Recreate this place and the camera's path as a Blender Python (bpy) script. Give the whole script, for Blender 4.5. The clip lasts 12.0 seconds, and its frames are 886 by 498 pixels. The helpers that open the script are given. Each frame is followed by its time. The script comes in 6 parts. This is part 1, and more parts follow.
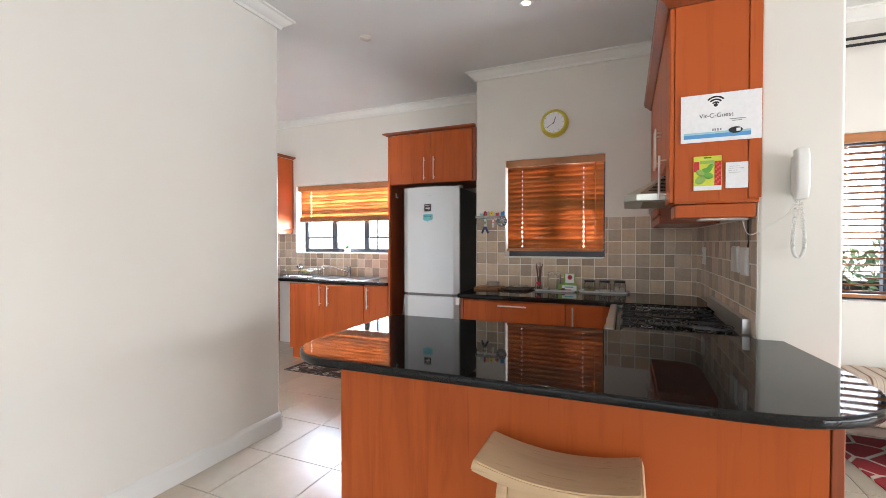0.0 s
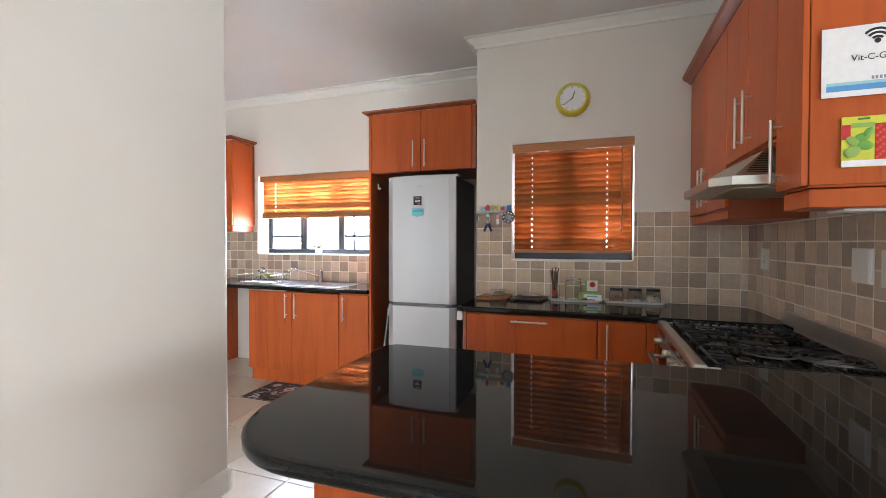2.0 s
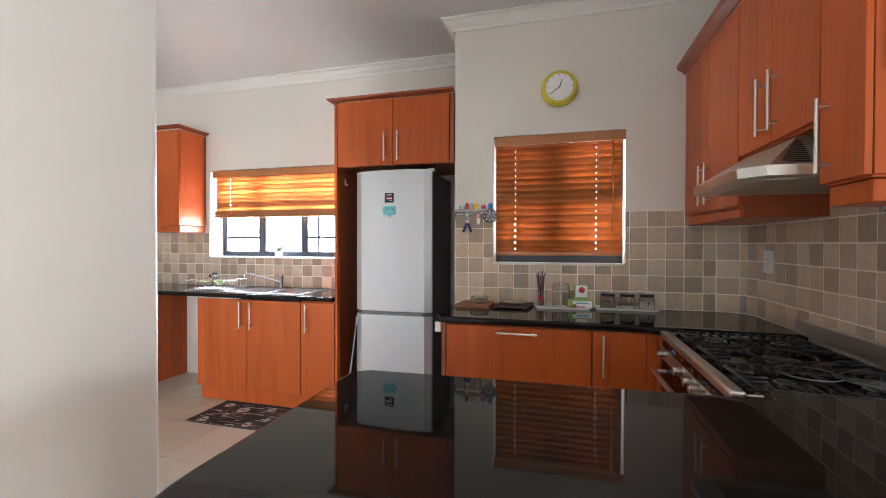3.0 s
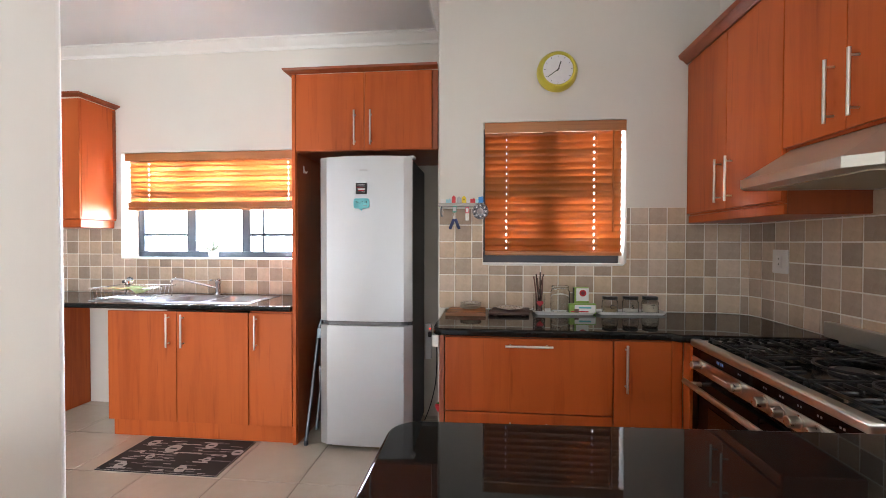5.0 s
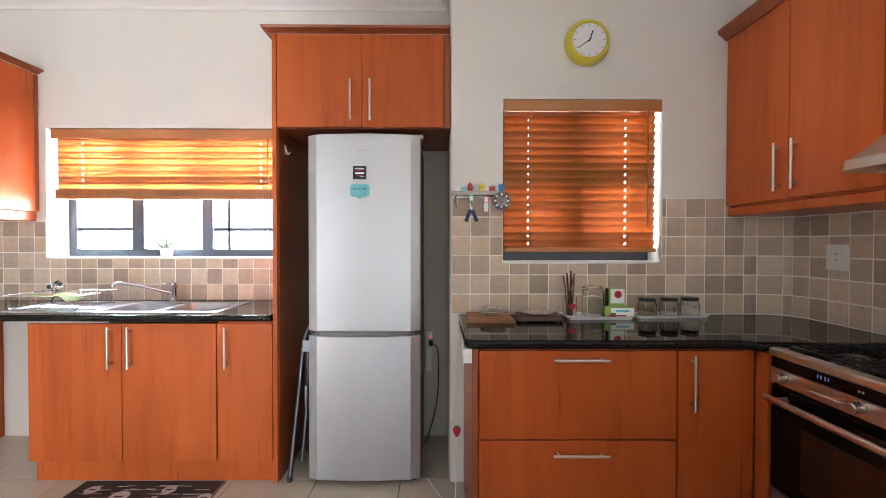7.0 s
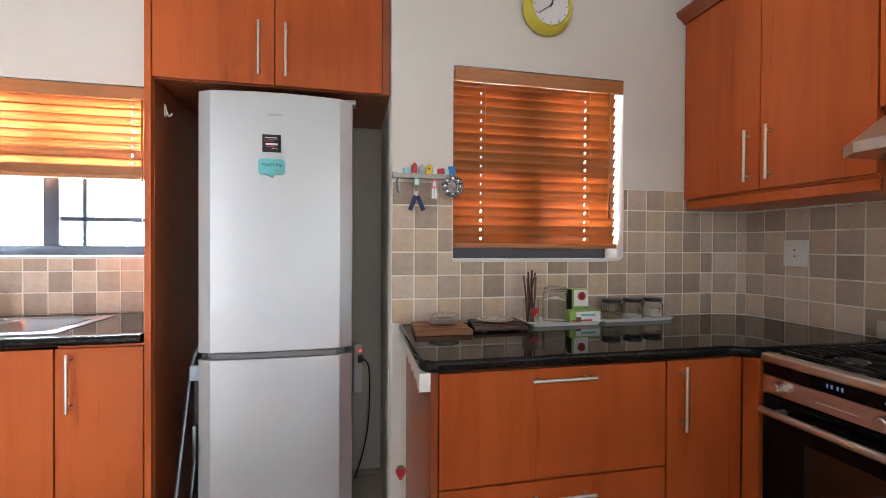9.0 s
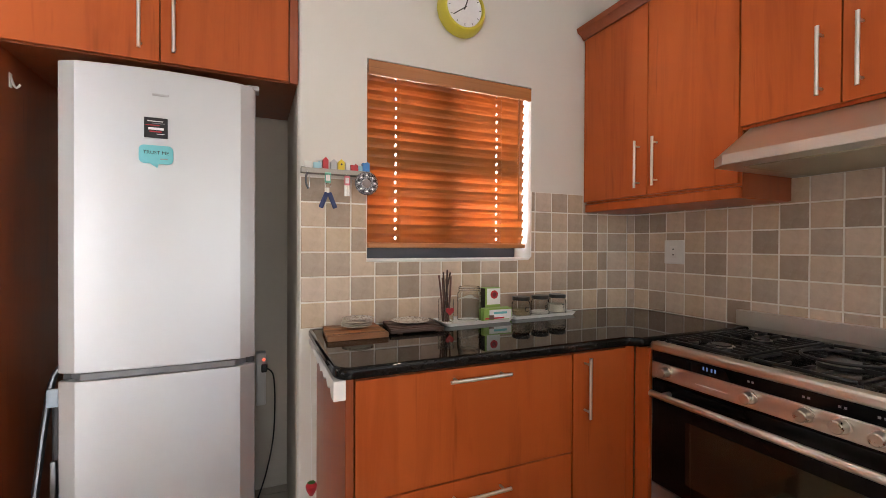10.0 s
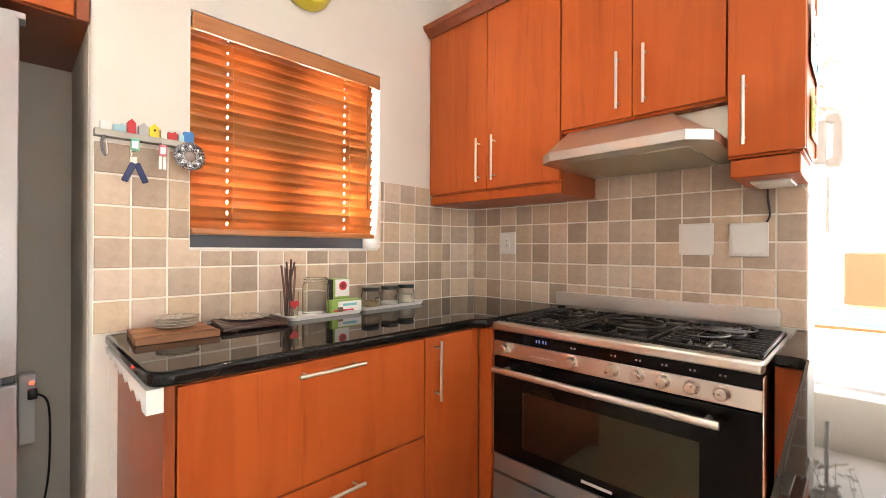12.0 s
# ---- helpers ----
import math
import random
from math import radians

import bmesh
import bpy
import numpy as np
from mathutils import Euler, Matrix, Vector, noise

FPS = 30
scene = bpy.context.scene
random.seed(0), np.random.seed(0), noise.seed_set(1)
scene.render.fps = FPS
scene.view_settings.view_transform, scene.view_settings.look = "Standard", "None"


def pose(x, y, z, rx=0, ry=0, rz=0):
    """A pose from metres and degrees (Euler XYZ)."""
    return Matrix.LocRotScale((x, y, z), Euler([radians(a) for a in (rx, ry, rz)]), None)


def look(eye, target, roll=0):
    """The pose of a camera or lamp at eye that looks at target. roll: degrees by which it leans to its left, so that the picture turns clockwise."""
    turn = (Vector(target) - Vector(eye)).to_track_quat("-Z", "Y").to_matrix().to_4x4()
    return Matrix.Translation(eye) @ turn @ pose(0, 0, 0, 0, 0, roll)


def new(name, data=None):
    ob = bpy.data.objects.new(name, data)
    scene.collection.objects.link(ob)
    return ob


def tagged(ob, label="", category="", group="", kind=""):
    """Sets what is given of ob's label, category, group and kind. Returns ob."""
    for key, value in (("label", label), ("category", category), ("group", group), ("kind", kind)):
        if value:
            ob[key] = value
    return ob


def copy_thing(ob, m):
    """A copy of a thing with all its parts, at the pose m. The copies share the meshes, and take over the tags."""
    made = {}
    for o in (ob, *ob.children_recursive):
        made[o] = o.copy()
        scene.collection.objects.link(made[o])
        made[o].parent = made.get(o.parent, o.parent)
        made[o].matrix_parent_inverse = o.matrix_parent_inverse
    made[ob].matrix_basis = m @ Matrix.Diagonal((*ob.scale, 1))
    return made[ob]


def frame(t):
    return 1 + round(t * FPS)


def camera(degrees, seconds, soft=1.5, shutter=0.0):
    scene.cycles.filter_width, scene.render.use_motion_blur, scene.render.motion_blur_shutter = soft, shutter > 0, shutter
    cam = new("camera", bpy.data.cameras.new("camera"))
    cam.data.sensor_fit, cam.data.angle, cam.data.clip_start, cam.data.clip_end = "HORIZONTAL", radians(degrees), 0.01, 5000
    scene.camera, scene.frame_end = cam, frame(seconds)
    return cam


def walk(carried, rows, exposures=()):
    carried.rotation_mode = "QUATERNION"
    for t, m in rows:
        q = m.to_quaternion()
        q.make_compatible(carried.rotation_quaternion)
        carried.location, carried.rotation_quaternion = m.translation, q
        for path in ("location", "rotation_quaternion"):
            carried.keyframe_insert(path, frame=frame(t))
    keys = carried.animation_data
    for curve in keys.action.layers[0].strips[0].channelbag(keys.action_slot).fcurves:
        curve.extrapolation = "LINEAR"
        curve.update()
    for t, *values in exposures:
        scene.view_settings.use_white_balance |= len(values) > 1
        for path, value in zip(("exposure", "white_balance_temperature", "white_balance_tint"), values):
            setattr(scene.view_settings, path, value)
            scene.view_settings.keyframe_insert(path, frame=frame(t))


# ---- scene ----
cam = camera(92.3, 12.0, soft=0.85)
PATH = [
    (0, (0.024, 0.205, 1.342), (-0.769, 2.04, 1.3105), 0.0),
    (0.5, (-0.097, 0.306, 1.346), (-0.87, 2.15, 1.306), 0.0),
    (1, (-0.223, 0.483, 1.348), (-0.978, 2.334, 1.309), 0.0),
    (1.5, (-0.325, 0.632, 1.347), (-1.047, 2.497, 1.311), 0.0),
    (2, (-0.413, 0.771, 1.343), (-1.081, 2.656, 1.31), 0.1),
    (2.5, (-0.491, 0.94, 1.335), (-1.092, 2.848, 1.307), 0.1),
    (3, (-0.558, 1.061, 1.34), (-1.088, 2.989, 1.317), 0.1),
    (3.5, (-0.678, 1.164, 1.35), (-1.105, 3.117, 1.321), 0.1),
    (5.5, (-1.104, 1.436, 1.337), (-1.246, 3.43, 1.304), 0.1),
    (6, (-1.217, 1.521, 1.328), (-1.303, 3.519, 1.292), 0.1),
    (6.5, (-1.295, 1.612, 1.324), (-1.33, 3.612, 1.29), 0.1),
    (8.5, (-1.436, 2.123, 1.276), (-1.19, 4.108, 1.257), 0.2),
    (9, (-1.452, 2.168, 1.275), (-1.042, 4.125, 1.257), 0.3),
    (9.5, (-1.466, 2.207, 1.274), (-0.834, 4.105, 1.26), 0.3),
    (10, (-1.464, 2.215, 1.274), (-0.651, 4.042, 1.258), 0.3),
    (10.5, (-1.477, 2.228, 1.26), (-0.474, 3.959, 1.251), 0.3),
    (11, (-1.485, 2.254, 1.233), (-0.31, 3.872, 1.229), 0.3),
    (11.5, (-1.482, 2.273, 1.224), (-0.17, 3.783, 1.22), 0.3),
    (12, (-1.469, 2.288, 1.21), (-0.047, 3.695, 1.211), 0.3),
]
EXPOSURES = [
    (0, 1.49, 6230, 11), (2.5, 1.48, 6200, 11), (3.5, 1.65, 6230, 12), (5.5, 1.82, 6270, 13), (6.5, 1.84, 6250, 13),
    (8.5, 1.80, 6080, 11), (9.5, 1.86, 6250, 13), (10.5, 2.15, 6950, 16), (11.5, 2.56, 7150, 17), (12, 2.83, 7000, 15),
]
walk(cam, [(t, look(eye, target, roll)) for t, eye, target, roll in PATH], EXPOSURES)

# ---- world, sun, light in the window openings ----
world = bpy.data.worlds.new("world")
scene.world = world
world.use_nodes = True
wn = world.node_tree
sky = wn.nodes.new("ShaderNodeTexSky")
sky.sky_type, sky.sun_disc = "NISHITA", False
sky.sun_elevation, sky.sun_rotation = radians(48), radians(110)
wn.nodes["Background"].inputs["Strength"].default_value = 0.15
wn.links.new(sky.outputs[0], wn.nodes["Background"].inputs["Color"])
sun = new("sun", bpy.data.lights.new("sun", "SUN"))
sun.data.energy, sun.data.angle, sun.data.color = 3.0, radians(0.5), (1.0, 0.95, 0.88)
sun.matrix_world = look((8, -6, 12), (0, 3, 0))


def window_light(name, at, to, w, h, watts, colour=(1, 1, 1), spread=180):
    """Daylight at a window's or door's opening, seen or added."""
    lamp = new(name, bpy.data.lights.new(name, "AREA"))
    lamp.data.shape, lamp.data.size, lamp.data.size_y = "RECTANGLE", w, h
    lamp.data.energy, lamp.data.color = watts, colour
    lamp.data.spread = radians(spread)
    lamp.matrix_world = look(at, to)
    return lamp


window_light("daylight_sink_window", (-3.4, 5.9, 1.6), (-3.2, 4.7, 1.42), 3.2, 1.6, 350, (0.74, 0.86, 1.0), 120)
window_light("daylight_kitchen_window", (-0.58, 5.3, 1.15), (-0.58, 4.1, 1.72), 2.0, 1.0, 34, (0.95, 0.97, 1.0))
window_light("daylight_garden", (2.4, 7.4, 1.9), (2.4, 4, 1.6), 4.5, 2.4, 110, (0.95, 0.98, 1.0))
window_light("daylight_patio_door", (5.46, 0.65, 1.25), (0, 0.65, 1.25), 5.0, 2.5, 126, (0.95, 0.975, 1.0))
# two added lamps at unseen southern openings, to brighten fronts that face south
window_light("added_corridor_light", (-3.85, -3.3, 1.15), (-3.85, 0, 1.15), 2.1, 2.1, 44, (0.97, 0.98, 1.0))
window_light("added_lounge_light", (-0.6, -3.3, 1.25), (-0.6, 0, 1.25), 3.4, 2.2, 4, (0.98, 0.99, 1.0))


# ---- materials ----
def material(name, colour, rough=0.5, metal=0.0, spec=0.5, **more):
    m = bpy.data.materials.new(name)
    m.use_nodes = True
    b = m.node_tree.nodes["Principled BSDF"]
    b.inputs["Base Color"].default_value = (*colour, 1)
    b.inputs["Roughness"].default_value = rough
    b.inputs["Metallic"].default_value = metal
    b.inputs["Specular IOR Level"].default_value = spec
    for key, value in more.items():
        b.inputs[key.replace("_", " ")].default_value = value
    return m


def coords(m, scale, kind="Object"):
    t = m.node_tree
    c = t.nodes.new("ShaderNodeTexCoord")
    k = t.nodes.new("ShaderNodeMapping")
    k.inputs["Scale"].default_value = scale
    t.links.new(c.outputs[kind], k.inputs["Vector"])
    return k.outputs[0]


def noise_of(m, scale, detail=4, rough=0.55, kind="Object", twist=0.0):
    t = m.node_tree
    n = t.nodes.new("ShaderNodeTexNoise")
    n.inputs["Scale"].default_value, n.inputs["Detail"].default_value = 1.0, detail
    n.inputs["Roughness"].default_value, n.inputs["Distortion"].default_value = rough, twist
    t.links.new(coords(m, scale, kind), n.inputs["Vector"])
    return n.outputs["Fac"]


def ramp(m, fac, stops):
    t = m.node_tree
    r = t.nodes.new("ShaderNodeValToRGB")
    while len(r.color_ramp.elements) < len(stops):
        r.color_ramp.elements.new(0.5)
    for e, (p, c) in zip(r.color_ramp.elements, stops):
        e.position, e.color = p, (*c, 1)
    t.links.new(fac, r.inputs["Fac"])
    return r.outputs["Color"]


def mixed(m, a, b, fac, mode="MIX"):
    t = m.node_tree
    x = t.nodes.new("ShaderNodeMix")
    x.data_type, x.blend_type = "RGBA", mode
    for key, v in ((0, fac), (6, a), (7, b)):
        if isinstance(v, (int, float)):
            x.inputs[key].default_value = v
        elif isinstance(v, tuple):
            x.inputs[key].default_value = (*v, 1)
        else:
            t.links.new(v, x.inputs[key])
    return x.outputs[2]


def put(m, socket, key="Base Color"):
    m.node_tree.links.new(socket, m.node_tree.nodes["Principled BSDF"].inputs[key])


def bumped(m, fac, strength=0.1, distance=0.002):
    t = m.node_tree
    b = t.nodes.new("ShaderNodeBump")
    b.inputs["Strength"].default_value, b.inputs["Distance"].default_value = strength, distance
    t.links.new(fac, b.inputs["Height"])
    put(m, b.outputs[0], "Normal")


def rough_of(m, fac, lo, hi):
    t = m.node_tree
    r = t.nodes.new("ShaderNodeMapRange")
    r.inputs["To Min"].default_value, r.inputs["To Max"].default_value = lo, hi
    t.links.new(fac, r.inputs["Value"])
    put(m, r.outputs[0], "Roughness")


def random_of(m):
    return m.node_tree.nodes.new("ShaderNodeObjectInfo").outputs["Random"]


def painted(name, colour, rough=0.6, blotch=0.06):
    m = material(name, colour, rough)
    big = noise_of(m, (0.9, 0.9, 0.9), 3)
    dark = tuple(c * (1 - blotch) for c in colour)
    put(m, ramp(m, big, [(0.3, dark), (0.7, colour)]))
    bumped(m, noise_of(m, (140, 140, 140), 3), 0.12, 0.001)
    return m


def wood(name, light, dark, scale=(17, 17, 0.9), rough=0.32):
    m = material(name, light, rough)
    grain = noise_of(m, scale, 6, 0.62, twist=0.7)
    broad = noise_of(m, tuple(s * 0.14 for s in scale), 3)
    c = ramp(m, grain, [(0.3, dark), (0.52, light), (0.8, tuple(min(1, v * 1.06) for v in light))])
    c = mixed(m, c, tuple(v * 0.78 for v in light), ramp(m, broad, [(0.40, (0, 0, 0)), (0.75, (0.55, 0.55, 0.55))]))
    c = mixed(m, c, dark, ramp(m, noise_of(m, (9, 9, 2.2), 2, 0.4, twist=2.0), [(0.7, (0, 0, 0)), (0.8, (0.5, 0.5, 0.5))]))
    fleck = noise_of(m, tuple(v * 3.2 for v in scale), 2, 0.5)
    c = mixed(m, c, tuple(v * 0.6 for v in dark), ramp(m, fleck, [(0.64, (0, 0, 0)), (0.76, (0.5, 0.5, 0.5))]))
    put(m, c)
    rough_of(m, grain, rough - 0.06, rough + 0.1)
    bumped(m, grain, 0.04, 0.001)
    return m


WALL = painted("cream_wall_paint", (0.755, 0.722, 0.66), 0.55)
CEILING = painted("white_ceiling_paint", (0.76, 0.75, 0.74), 0.8)
TRIM = painted("white_trim_paint", (0.80, 0.79, 0.75), 0.4, 0.03)
# cream wall paint made browner and darker, as shade in the fridge niche
SHADE_WALL = painted("shaded_cream_paint", (0.67, 0.61, 0.52), 0.8, 0.15)
CHERRY = wood("cherry_veneer", (0.505, 0.108, 0.024), (0.375, 0.072, 0.015), (11, 11, 0.75))
CHERRY.node_tree.nodes["Principled BSDF"].inputs["Specular IOR Level"].default_value = 0.2
# darker cherry for trim, and for faces whose shade is put into the colour
CHERRY_DARK = wood("cherry_trim_and_shade", (0.30, 0.066, 0.018), (0.22, 0.045, 0.012))
BEECH = wood("pale_rubberwood", (0.62, 0.43, 0.25), (0.53, 0.35, 0.19), (1.6, 24, 24), 0.5)
DARK_BOARD = wood("dark_stained_wood", (0.07, 0.032, 0.022), (0.03, 0.014, 0.01), (3, 60, 60), 0.45)
SLAT = wood("orange_slat_stain", (0.315, 0.118, 0.030), (0.295, 0.108, 0.027), (1.2, 60, 60), 0.3)
# the slats' stain brightened in colour, for parts lit only from the room
VALANCE = wood("slat_stain_brightened", (0.46, 0.185, 0.062), (0.39, 0.15, 0.046), (1.2, 60, 60), 0.3)

GRANITE = material("black_granite", (0.012, 0.012, 0.011), 0.07, spec=0.22)
flecks = noise_of(GRANITE, (420, 420, 420), 2, 0.6)
clouds = noise_of(GRANITE, (38, 38, 38), 4, 0.6)
granite_c = ramp(GRANITE, flecks, [(0.48, (0.006, 0.006, 0.006)), (0.62, (0.014, 0.0135, 0.012)), (0.80, (0.028, 0.027, 0.024))])
put(GRANITE, mixed(GRANITE, granite_c, (0.009, 0.0088, 0.008), ramp(GRANITE, clouds, [(0.45, (0, 0, 0)), (0.7, (0.7, 0.7, 0.7))])))
rough_of(GRANITE, noise_of(GRANITE, (6, 6, 6), 4), 0.012, 0.045)

def tumbled(name, shades):
    """Stone-look glazed tile: a shade for each tile, clouded and worn paler in patches."""
    m = material(name, shades[0], 0.38, spec=0.2)
    base = ramp(m, random_of(m), [(k / len(shades), c) for k, c in enumerate(shades)])
    base.node.color_ramp.interpolation = "CONSTANT"
    cloud = noise_of(m, (14, 14, 14), 5, 0.6, twist=0.8)
    c = mixed(m, base, mixed(m, base, (0.80, 0.78, 0.75), 1.0, "MULTIPLY"), ramp(m, cloud, [(0.35, (0, 0, 0)), (0.7, (1, 1, 1))]))
    c = mixed(m, c, (0.60, 0.50, 0.40), ramp(m, noise_of(m, (31, 31, 31), 4, 0.65), [(0.55, (0, 0, 0)), (0.78, (0.4, 0.4, 0.4))]))
    put(m, c)
    rough_of(m, cloud, 0.26, 0.46)
    bumped(m, noise_of(m, (70, 70, 70), 4), 0.14, 0.002)
    return m


BEIGE_TILE = tumbled("beige_tumbled_tile", [(0.64, 0.495, 0.37), (0.67, 0.53, 0.41), (0.61, 0.47, 0.34), (0.66, 0.53, 0.435), (0.63, 0.485, 0.35), (0.69, 0.555, 0.445)])
GREY_TILE = tumbled("grey_tumbled_tile", [(0.45, 0.35, 0.27), (0.49, 0.39, 0.305), (0.41, 0.322, 0.25), (0.51, 0.405, 0.32)])
GROUT = painted("pale_grout", (0.86, 0.82, 0.75), 0.9)

FLOOR_TILE = material("beige_floor_tile", (0.55, 0.48, 0.39), 0.13)
floor_a = ramp(FLOOR_TILE, random_of(FLOOR_TILE), [(0, (0.53, 0.465, 0.375)), (1, (0.58, 0.51, 0.42))])
floor_n = noise_of(FLOOR_TILE, (5, 5, 5), 6, 0.65)
put(FLOOR_TILE, mixed(FLOOR_TILE, floor_a, (0.49, 0.42, 0.33), ramp(FLOOR_TILE, floor_n, [(0.4, (0, 0, 0)), (0.75, (0.7, 0.7, 0.7))])))
rough_of(FLOOR_TILE, noise_of(FLOOR_TILE, (9, 9, 9), 4), 0.13, 0.30)
DARK_GROUT = painted("grey_floor_grout", (0.16, 0.15, 0.135), 0.9)


def metal(name, colour, rough, scale):
    m = material(name, colour, rough, 1.0)
    n = noise_of(m, scale, 3, 0.6)
    rough_of(m, n, rough - 0.06, rough + 0.08)
    return m


STEEL = material("brushed_steel", (0.66, 0.64, 0.61), 0.38, 1.0)
STEEL_X = metal("brushed_steel_sideways", (0.64, 0.65, 0.605), 0.30, (400, 3, 400))
TUBE = metal("dull_tube_chrome", (0.16, 0.165, 0.175), 0.38, (30, 30, 30))
CHROME = metal("chrome", (0.75, 0.75, 0.76), 0.12, (30, 30, 30))
FRIDGE = material("silver_fridge_paint", (0.53, 0.54, 0.56), 0.36, 0.6)
rough_of(FRIDGE, noise_of(FRIDGE, (500, 500, 6), 3), 0.33, 0.44)
FRIDGE_SIDE = painted("dark_fridge_side", (0.05, 0.05, 0.052), 0.45)
BLACK_GLASS = material("black_oven_glass", (0.004, 0.004, 0.004), 0.04, spec=0.13)
OVEN_WINDOW = material("oven_window_glass", (0.010, 0.010, 0.007), 0.05, spec=0.6)
OVEN_WINDOW.node_tree.nodes["Principled BSDF"].inputs["Specular Tint"].default_value = (0.95, 0.92, 0.68, 1)
HOOD_STEEL = metal("satin_hood_steel", (0.60, 0.60, 0.53), 0.36, (20, 20, 20))
HOOD_STEEL.node_tree.nodes["Principled BSDF"].inputs["Metallic"].default_value = 0.9
KNOB = metal("satin_nickel", (0.56, 0.52, 0.46), 0.28, (60, 60, 60))
HOB = material("glossy_black_hob", (0.010, 0.010, 0.010), 0.10, spec=0.3)
rough_of(HOB, noise_of(HOB, (14, 14, 14), 4), 0.06, 0.2)
BLACK = material("black_enamel", (0.012, 0.012, 0.012), 0.32)
IRON = material("cast_iron", (0.010, 0.010, 0.010), 0.30, spec=0.35)
bumped(IRON, noise_of(IRON, (220, 220, 220), 3), 0.3, 0.001)
WINDOW_FRAME = material("dark_blue_grey_aluminium", (0.035, 0.042, 0.06), 0.4)
PLASTIC = painted("white_plastic", (0.78, 0.77, 0.74), 0.35, 0.03)
GREY_PLASTIC = material("grey_plastic", (0.45, 0.45, 0.46), 0.4)
DARK_PLASTIC = material("dark_plastic", (0.03, 0.03, 0.033), 0.4)
GLASS = material("clear_glass", (0.98, 0.99, 0.98), 0.01, Transmission_Weight=1.0, IOR=1.28)
PANE = material("window_glass", (1, 1, 1), 0.0, Transmission_Weight=1.0, IOR=1.02)
FLAT = {}


def flat(name, colour, rough=0.5):
    """A plain printed or moulded colour for a small thing."""
    if name not in FLAT:
        m = material(name, colour, rough)
        put(m, ramp(m, noise_of(m, (60, 60, 60), 3), [(0.3, tuple(c * 0.94 for c in colour)), (0.7, colour)]))
        FLAT[name] = m
    return FLAT[name]


# ---- mesh helpers ----
ORIGIN = {}


def bm_new():
    return bmesh.new()


def box(x0, x1, y0, y1, z0, z1, r=0.0, seg=2, bm=None):
    """An upright block, its edges rounded by r."""
    b = bmesh.new()
    bmesh.ops.create_cube(b, size=1)
    bmesh.ops.scale(b, vec=(x1 - x0, y1 - y0, z1 - z0), verts=b.verts)
    bmesh.ops.translate(b, vec=((x0 + x1) / 2, (y0 + y1) / 2, (z0 + z1) / 2), verts=b.verts)
    if r:
        bmesh.ops.bevel(b, geom=list(b.edges), offset=r, segments=seg, profile=0.5, affect="EDGES")
    return joined(bm, b)


def joined(bm, b):
    if bm is None:
        return b
    me = bpy.data.meshes.new("tmp")
    b.to_mesh(me)
    b.free()
    bm.from_mesh(me)
    bpy.data.meshes.remove(me)
    return bm


def rod(p, q, r, n=12, bm=None, r2=None, caps=True):
    """A round bar from p to q."""
    b = bmesh.new()
    d = Vector(q) - Vector(p)
    bmesh.ops.create_cone(b, cap_ends=caps, segments=n, radius1=r, radius2=r if r2 is None else r2, depth=d.length)
    m = Matrix.Translation((Vector(p) + Vector(q)) / 2) @ d.to_track_quat("Z", "Y").to_matrix().to_4x4()
    bmesh.ops.transform(b, matrix=m, verts=b.verts)
    return joined(bm, b)


def tube(points, r, n=8, bm=None, steps=6, closed=False):
    """A bent round wire through the points, smoothed."""
    pts = [Vector(p) for p in points]
    if steps > 1 and len(pts) > 2:
        fine = []
        for i in range(len(pts) - 1):
            a, b, c, d = pts[max(i - 1, 0)], pts[i], pts[i + 1], pts[min(i + 2, len(pts) - 1)]
            for s in range(steps):
                u = s / steps
                fine.append(0.5 * ((2 * b) + (c - a) * u + (2 * a - 5 * b + 4 * c - d) * u * u + (3 * b - a - 3 * c + d) * u ** 3))
        pts = fine + [pts[-1]]
    b = bmesh.new()
    rings = []
    side = None
    for i, p in enumerate(pts):
        t = (pts[min(i + 1, len(pts) - 1)] - pts[max(i - 1, 0)]).normalized()
        if side is None:
            side = t.orthogonal().normalized()
        side = (side - t * side.dot(t)).normalized()
        up = t.cross(side)
        rings.append([b.verts.new(p + r * (math.cos(k * math.tau / n) * side + math.sin(k * math.tau / n) * up)) for k in range(n)])
    for u, v in zip(rings, rings[1:]):
        for k in range(n):
            b.faces.new((u[k], u[(k + 1) % n], v[(k + 1) % n], v[k]))
    b.faces.new(rings[0][::-1])
    b.faces.new(rings[-1])
    return joined(bm, b)


def lathe(profile, at=(0, 0, 0), n=28, bm=None):
    """A turned shape: (radius, height) pairs about the upright axis at a place."""
    b = bmesh.new()
    rings = []
    for r, z in profile:
        if r < 1e-6:
            rings.append([b.verts.new((0, 0, z))])
        else:
            rings.append([b.verts.new((r * math.cos(k * math.tau / n), r * math.sin(k * math.tau / n), z)) for k in range(n)])
    for u, v in zip(rings, rings[1:]):
        for k in range(n):
            k2 = (k + 1) % n
            if len(u) == 1 and len(v) > 1:
                b.faces.new((u[0], v[k2], v[k]))
            elif len(v) == 1 and len(u) > 1:
                b.faces.new((u[k], u[k2], v[0]))
            elif len(u) > 1:
                b.faces.new((u[k], u[k2], v[k2], v[k]))
    bmesh.ops.recalc_face_normals(b, faces=b.faces)
    bmesh.ops.translate(b, vec=at, verts=b.verts)
    return joined(bm, b)


